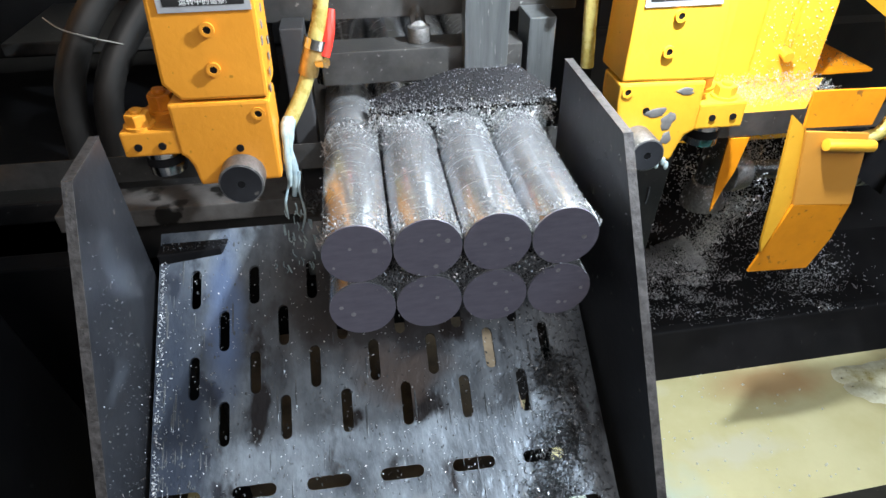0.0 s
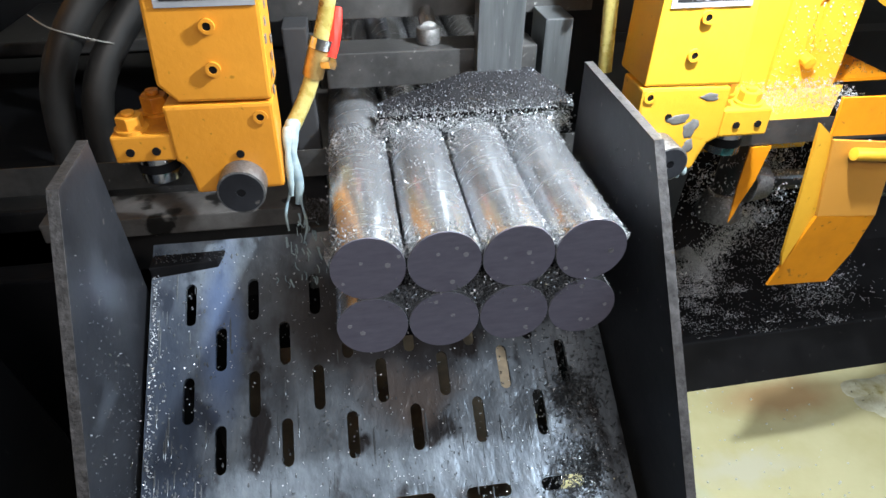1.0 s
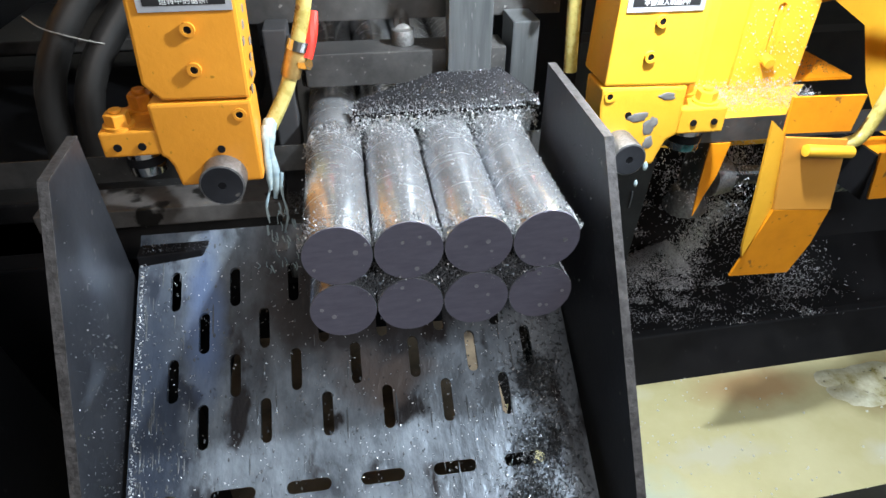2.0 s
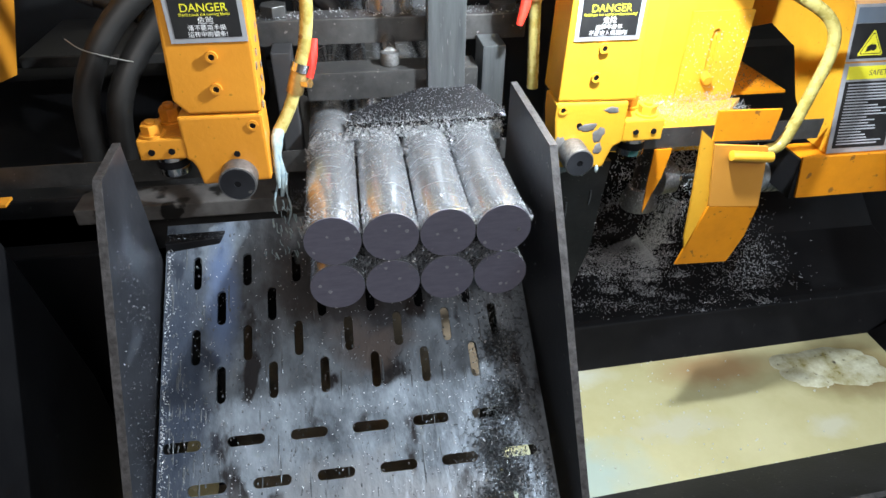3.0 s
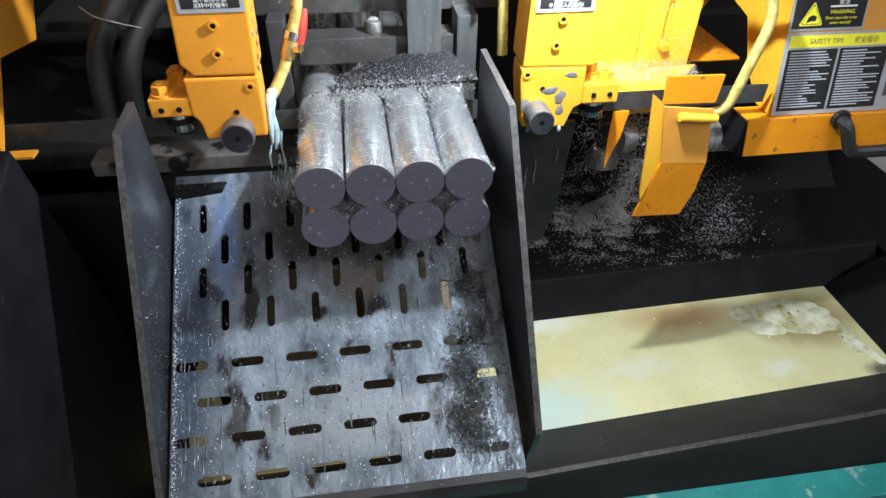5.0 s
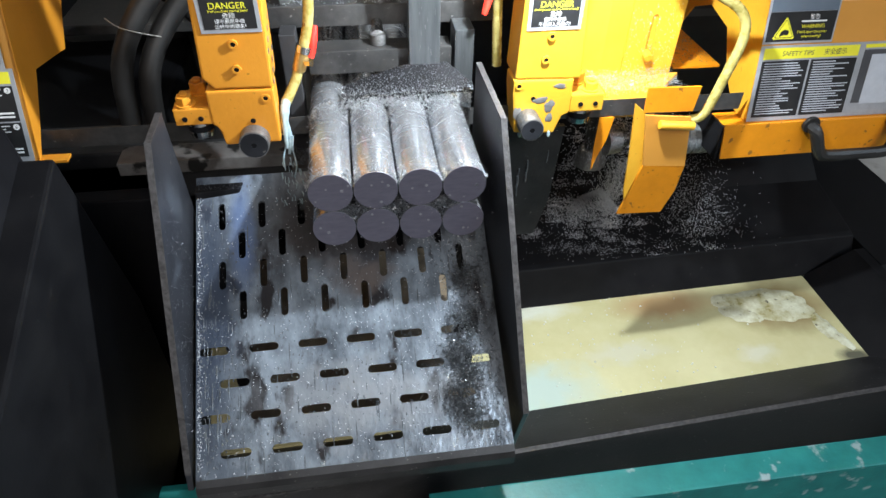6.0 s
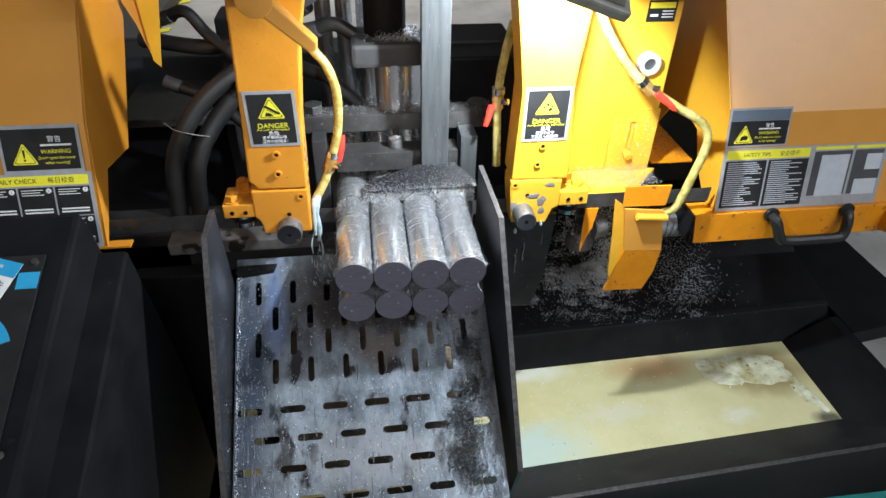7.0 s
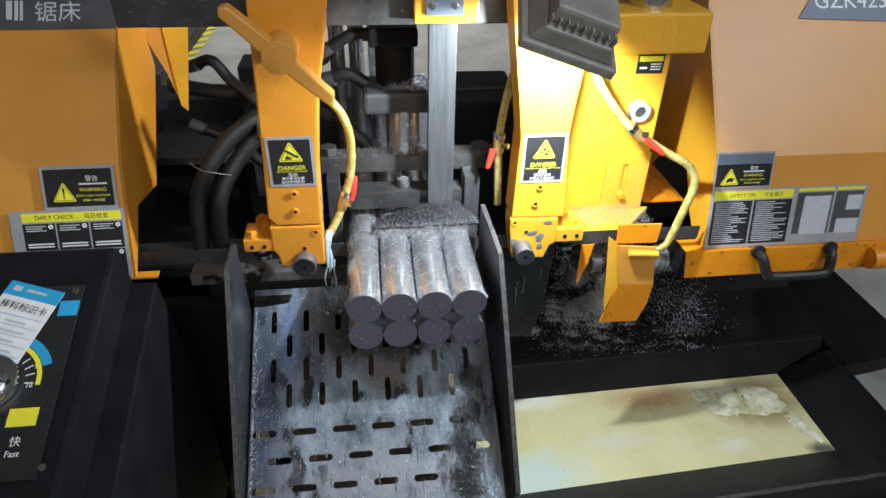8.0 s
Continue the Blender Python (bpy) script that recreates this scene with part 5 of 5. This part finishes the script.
stuff("chips_left_seam", chips(520, lambda r: (lambda y: ((-0.300 + abs(r.gauss(0, 0.003)), y, chz(y) + 0.001), (0.5, -0.4, 0.7)))(r.uniform(-0.21, 0.14)), (0.001, 0.003), 6), CHIP, "bright chips along the chute's seam", "steel chips")


def ledge(r):
    """In drifts: most chips lie near one of some forty places."""
    c = random.Random(r.randint(1, 90))
    x, y = c.gauss(0.47, 0.15) + r.gauss(0, 0.013), 0.395 + 0.30 * c.random() ** 1.5 + abs(r.gauss(0, 0.011))
    v = r.random()
    if v < 0.16:
        x, y = r.gauss(0.82, 0.055), 0.44 + 0.33 * r.random()
    elif v < 0.26:
        x, y = r.gauss(0.52, 0.2), 0.395 + 0.35 * r.random() ** 1.4
    z = 0.257 + (0.04 * (y - 0.41) / 0.19 if y < 0.6 else 0.04 + 0.2 * (y - 0.6) / 0.26) + 0.003
    if not 0.17 < x < 1.05:
        return None, None
    return (x, y, z), (0, -0.4, 0.9)


stuff("chips_on_ledge", chips(17000, ledge, (0.002, 0.007), 7), CHIP, "chips strewn over the sump ledge", "steel chips")
def heap(r):
    """A ragged pile with lobes, highest under the cut."""
    c = random.Random(r.randint(200, 216))
    x, y = 0.545 + c.gauss(0, 0.035) + r.gauss(0, 0.016), 0.53 + c.gauss(0, 0.03) + r.gauss(0, 0.018)
    q = math.hypot((x - 0.545) / 0.075, (y - 0.53) / 0.09)
    return (x, y, 0.284 + 0.085 * max(0.0, 1 - q) ** 1.2 + r.uniform(0, 0.012)), (0, -0.3, 0.9)


stuff("chip_heap", chips(6500, heap, (0.002, 0.006), 8), CHIP, "grey heap of chips under the cut", "steel chips")
stuff("chip_trail", chips(2200, lambda r: (lambda k: ((0.47 + 0.085 * k + r.gauss(0, 0.016), 0.30 + 0.22 * k + r.gauss(0, 0.01), 0.62 - 0.30 * k), (0, -0.5, 0.5)))(r.random()), (0.003, 0.007), 16), CHIP, "chips trailing down from the brush to the heap", "steel chips")
stuff("chip_clumps", chips(3600, lambda r: (lambda c, y: ((c[0] + r.gauss(0, 0.012), c[1] + y, chz(c[1] + y) + 0.001 + abs(r.gauss(0, 0.003))), (0, -0.5, 0.8)))(r.choice(((0.073, -0.10), (0.085, -0.13), (0.066, -0.155), (0.09, -0.06), (0.08, -0.175), (0.095, 0.0))), r.gauss(0, 0.011)), (0.002, 0.007), 17), CHIP_K, "clumps of dark oily chips on the chute", "steel chips")
stuff("coolant_beads", droplets(), WET, "beads of coolant on the wet chute", "droplets")
stuff("chips_on_bracket", chips(2000, lambda r: ((r.uniform(0.345, 0.50), r.uniform(0.205, 0.28), 0.808 + 0.012 * r.random()), (0, 0, 1)), (0.001, 0.0026), 9), CHIP_M, "chips heaped on the column bracket", "steel chips")
stuff("chips_on_column", chips(260, lambda r: ((r.uniform(0.41, 0.5), 0.2795, 0.79 + 0.14 * r.random()), (0, -1, 0)), (0.001, 0.0025), 10), CHIP, "chips clinging to the slotted plate", "steel chips")
stuff("chips_on_rail", chips(500, spread(-0.2, 0.18, 0.303, 0.344, 0.938), (0.001, 0.003), 11), CHIP, "chips on the clamp rail", "steel chips")
stuff("chips_on_cheek", chips(900, lambda r: (lambda y, z: ((0.139 + 0.004 * (0.18 - y) / 0.14 * 0.9 - 0.0008, y, z), (-1, 0, 0)))(0.185 - abs(r.gauss(0, 0.06)), r.uniform(0.72, 0.86)), (0.001, 0.003), 12), CHIP_D, "chips clinging to the cheek plate", "steel chips")
stuff("chips_behind_guard", chips(2200, lambda r: ((r.gauss(0.40, 0.035), r.uniform(0.22, 0.28), r.gauss(0.72, 0.04)), (0, -1, 0)), (0.002, 0.005), 13), CHIP, "chips clogging the brush behind the guard", "steel chips")
stuff("chips_on_cover_floor", chips(500, spread(0.535, 0.615, 0.33, 0.62, 0.7995), (0.0015, 0.004), 14), CHIP_D, "chips on the ledge beside the cover", "steel chips")
stuff("specks_on_cheek", chips(420, lambda r: (lambda y, k: ((-0.3073, y, chz(y) + k * (0.864 + 1.468 * (y - 0.045) - chz(y))), (1, 0, 0)))(r.uniform(-0.17, 0.045), r.random() ** 1.7 * 0.95), (0.0006, 0.0016), 18), CHIP_D, "fine chips clinging to the inner cheek plate", "steel chips")
stuff("chips_on_cylinder", chips(900, lambda r: ((r.gauss(0.005, 0.022), r.uniform(0.315, 0.40), 1.063 + abs(r.gauss(0, 0.005))), (0, 0, 1)), (0.001, 0.003), 19), CHIP, "chips heaped on the cylinder collar", "steel chips")
stuff("chips_on_top_bracket", chips(160, lambda r: ((r.uniform(-0.298, -0.228), r.uniform(0.138, 0.168), chz(0.15) + 0.0035), (0, 0, 1)), (0.0007, 0.002), 20), CHIP_K, "fine chips on the black bracket", "steel chips")
stuff("chips_by_hose", chips(700, lambda r: ((r.uniform(-0.155, -0.118), r.uniform(0.21, 0.30), 0.709 + 0.004 * r.random()), (0, 0, 1)), (0.001, 0.003), 15), CHIP_D, "chips on the table beside the hose", "steel chips")
stuff("foam_bubbles", joined(*[rod((x, y, TZ - 0.0005), (x, y, TZ + r), r, 8, 0, r * 0.5) for x, y, r in [(random.Random(i).gauss(0.45, 0.17), random.Random(i + 500).uniform(0.06, 0.37), random.Random(i + 900).uniform(0.0010, 0.0026)) for i in range(190)] if 0.19 < x < 1.0]), FROTH, "small foam bubbles on the coolant", "bubbles")

# ---- coolant on the move ----
strands = []
for pts, r in (([(-0.150, 0.186, 0.842), (-0.152, 0.174, 0.830), (-0.1525, 0.166, 0.812), (-0.150, 0.160, 0.788), (-0.154, 0.156, 0.768)], 0.0066),
               ([(-0.1535, 0.178, 0.840), (-0.1555, 0.168, 0.828), (-0.156, 0.158, 0.803), (-0.157, 0.154, 0.780)], 0.0050),
               ([(-0.150, 0.164, 0.80), (-0.158, 0.158, 0.782), (-0.164, 0.150, 0.764), (-0.163, 0.142, 0.748)], 0.0022),
               ([(-0.146, 0.160, 0.795), (-0.148, 0.154, 0.775), (-0.145, 0.146, 0.752), (-0.150, 0.138, 0.735)], 0.0019)):
    strands.append(solo("coolant_strand", tube(pts, r, 14, 10, lambda s: (1 - 0.5 * s) * (1 + 0.16 * math.sin(11 * s) + 0.08 * math.sin(23 * s + 1))), MILK, "milky strand of coolant running off the guide arm", "coolant", "coolant strands", smooth=True))
rs = random.Random(93)
spray = []
for k in range(46):
    f = rs.random()
    c = Vector((-0.152 + rs.gauss(0, 0.006) * (1 + 1.6 * f), 0.146 - 0.03 * f + rs.gauss(0, 0.005), 0.768 - 0.062 * f))
    L = rs.uniform(0.003, 0.012)
    spray.append(tube([c, c + Vector((rs.uniform(-0.001, 0.002), -0.001, -L / 2)), c + Vector((rs.uniform(-0.001, 0.003), -0.002, -L))], rs.uniform(0.0004, 0.0010), 6, 3))
strands.append(solo("coolant_spray", joined(*spray), MILK, "loose spray of coolant falling on the chute", "coolant", kind="stuff", smooth=True))

drops = []
for i in range(14):
    r = random.Random(40 + i)
    bm = bmesh.new()
    bmesh.ops.create_uvsphere(bm, u_segments=10, v_segments=8, radius=r.uniform(0.0022, 0.0034))
    for v in bm.verts:
        v.co.z *= 2.3 if v.co.z > 0 else 1.6
    drops.append((solo("coolant_drop", bm, MILK, "milky drop of coolant falling from the guide block", "drop", "falling drops", smooth=True), r))


def motions():
    for i, s in enumerate(strands):
        walk(s, [(t, pose(0.0012 * math.sin(2.1 * t + i), 0.0008 * math.sin(3.3 * t + 2 * i), 0.0015 * math.sin(1.7 * t + i))) for t in [0.5 * k for k in range(17)]])
    for k, f in enumerate((foam, foam2)):
        walk(f, [(t, pose(0.004 * math.sin(0.6 * t + k), 0.002 * math.sin(0.9 * t), 0)) for t in range(9)])
    for i, (d, r) in enumerate(drops):
        x, y = 0.205 + 0.055 * r.random(), 0.150 + 0.02 * r.random()
        t0 = 0.3 + 7.2 * i / 13 + r.uniform(-0.15, 0.15)
        top, end = 0.772, 0.10
        fall = [(t0 + k * 0.06, pose(x, y, top - 4.9 * (k * 0.06) ** 2)) for k in range(1, 6)]
        walk(d, [(0, pose(x, y, top)), (t0, pose(x, y, top))] + fall + [(t0 + 0.38, pose(x, y, end)), (8.5, pose(x, y, end))])


motions()
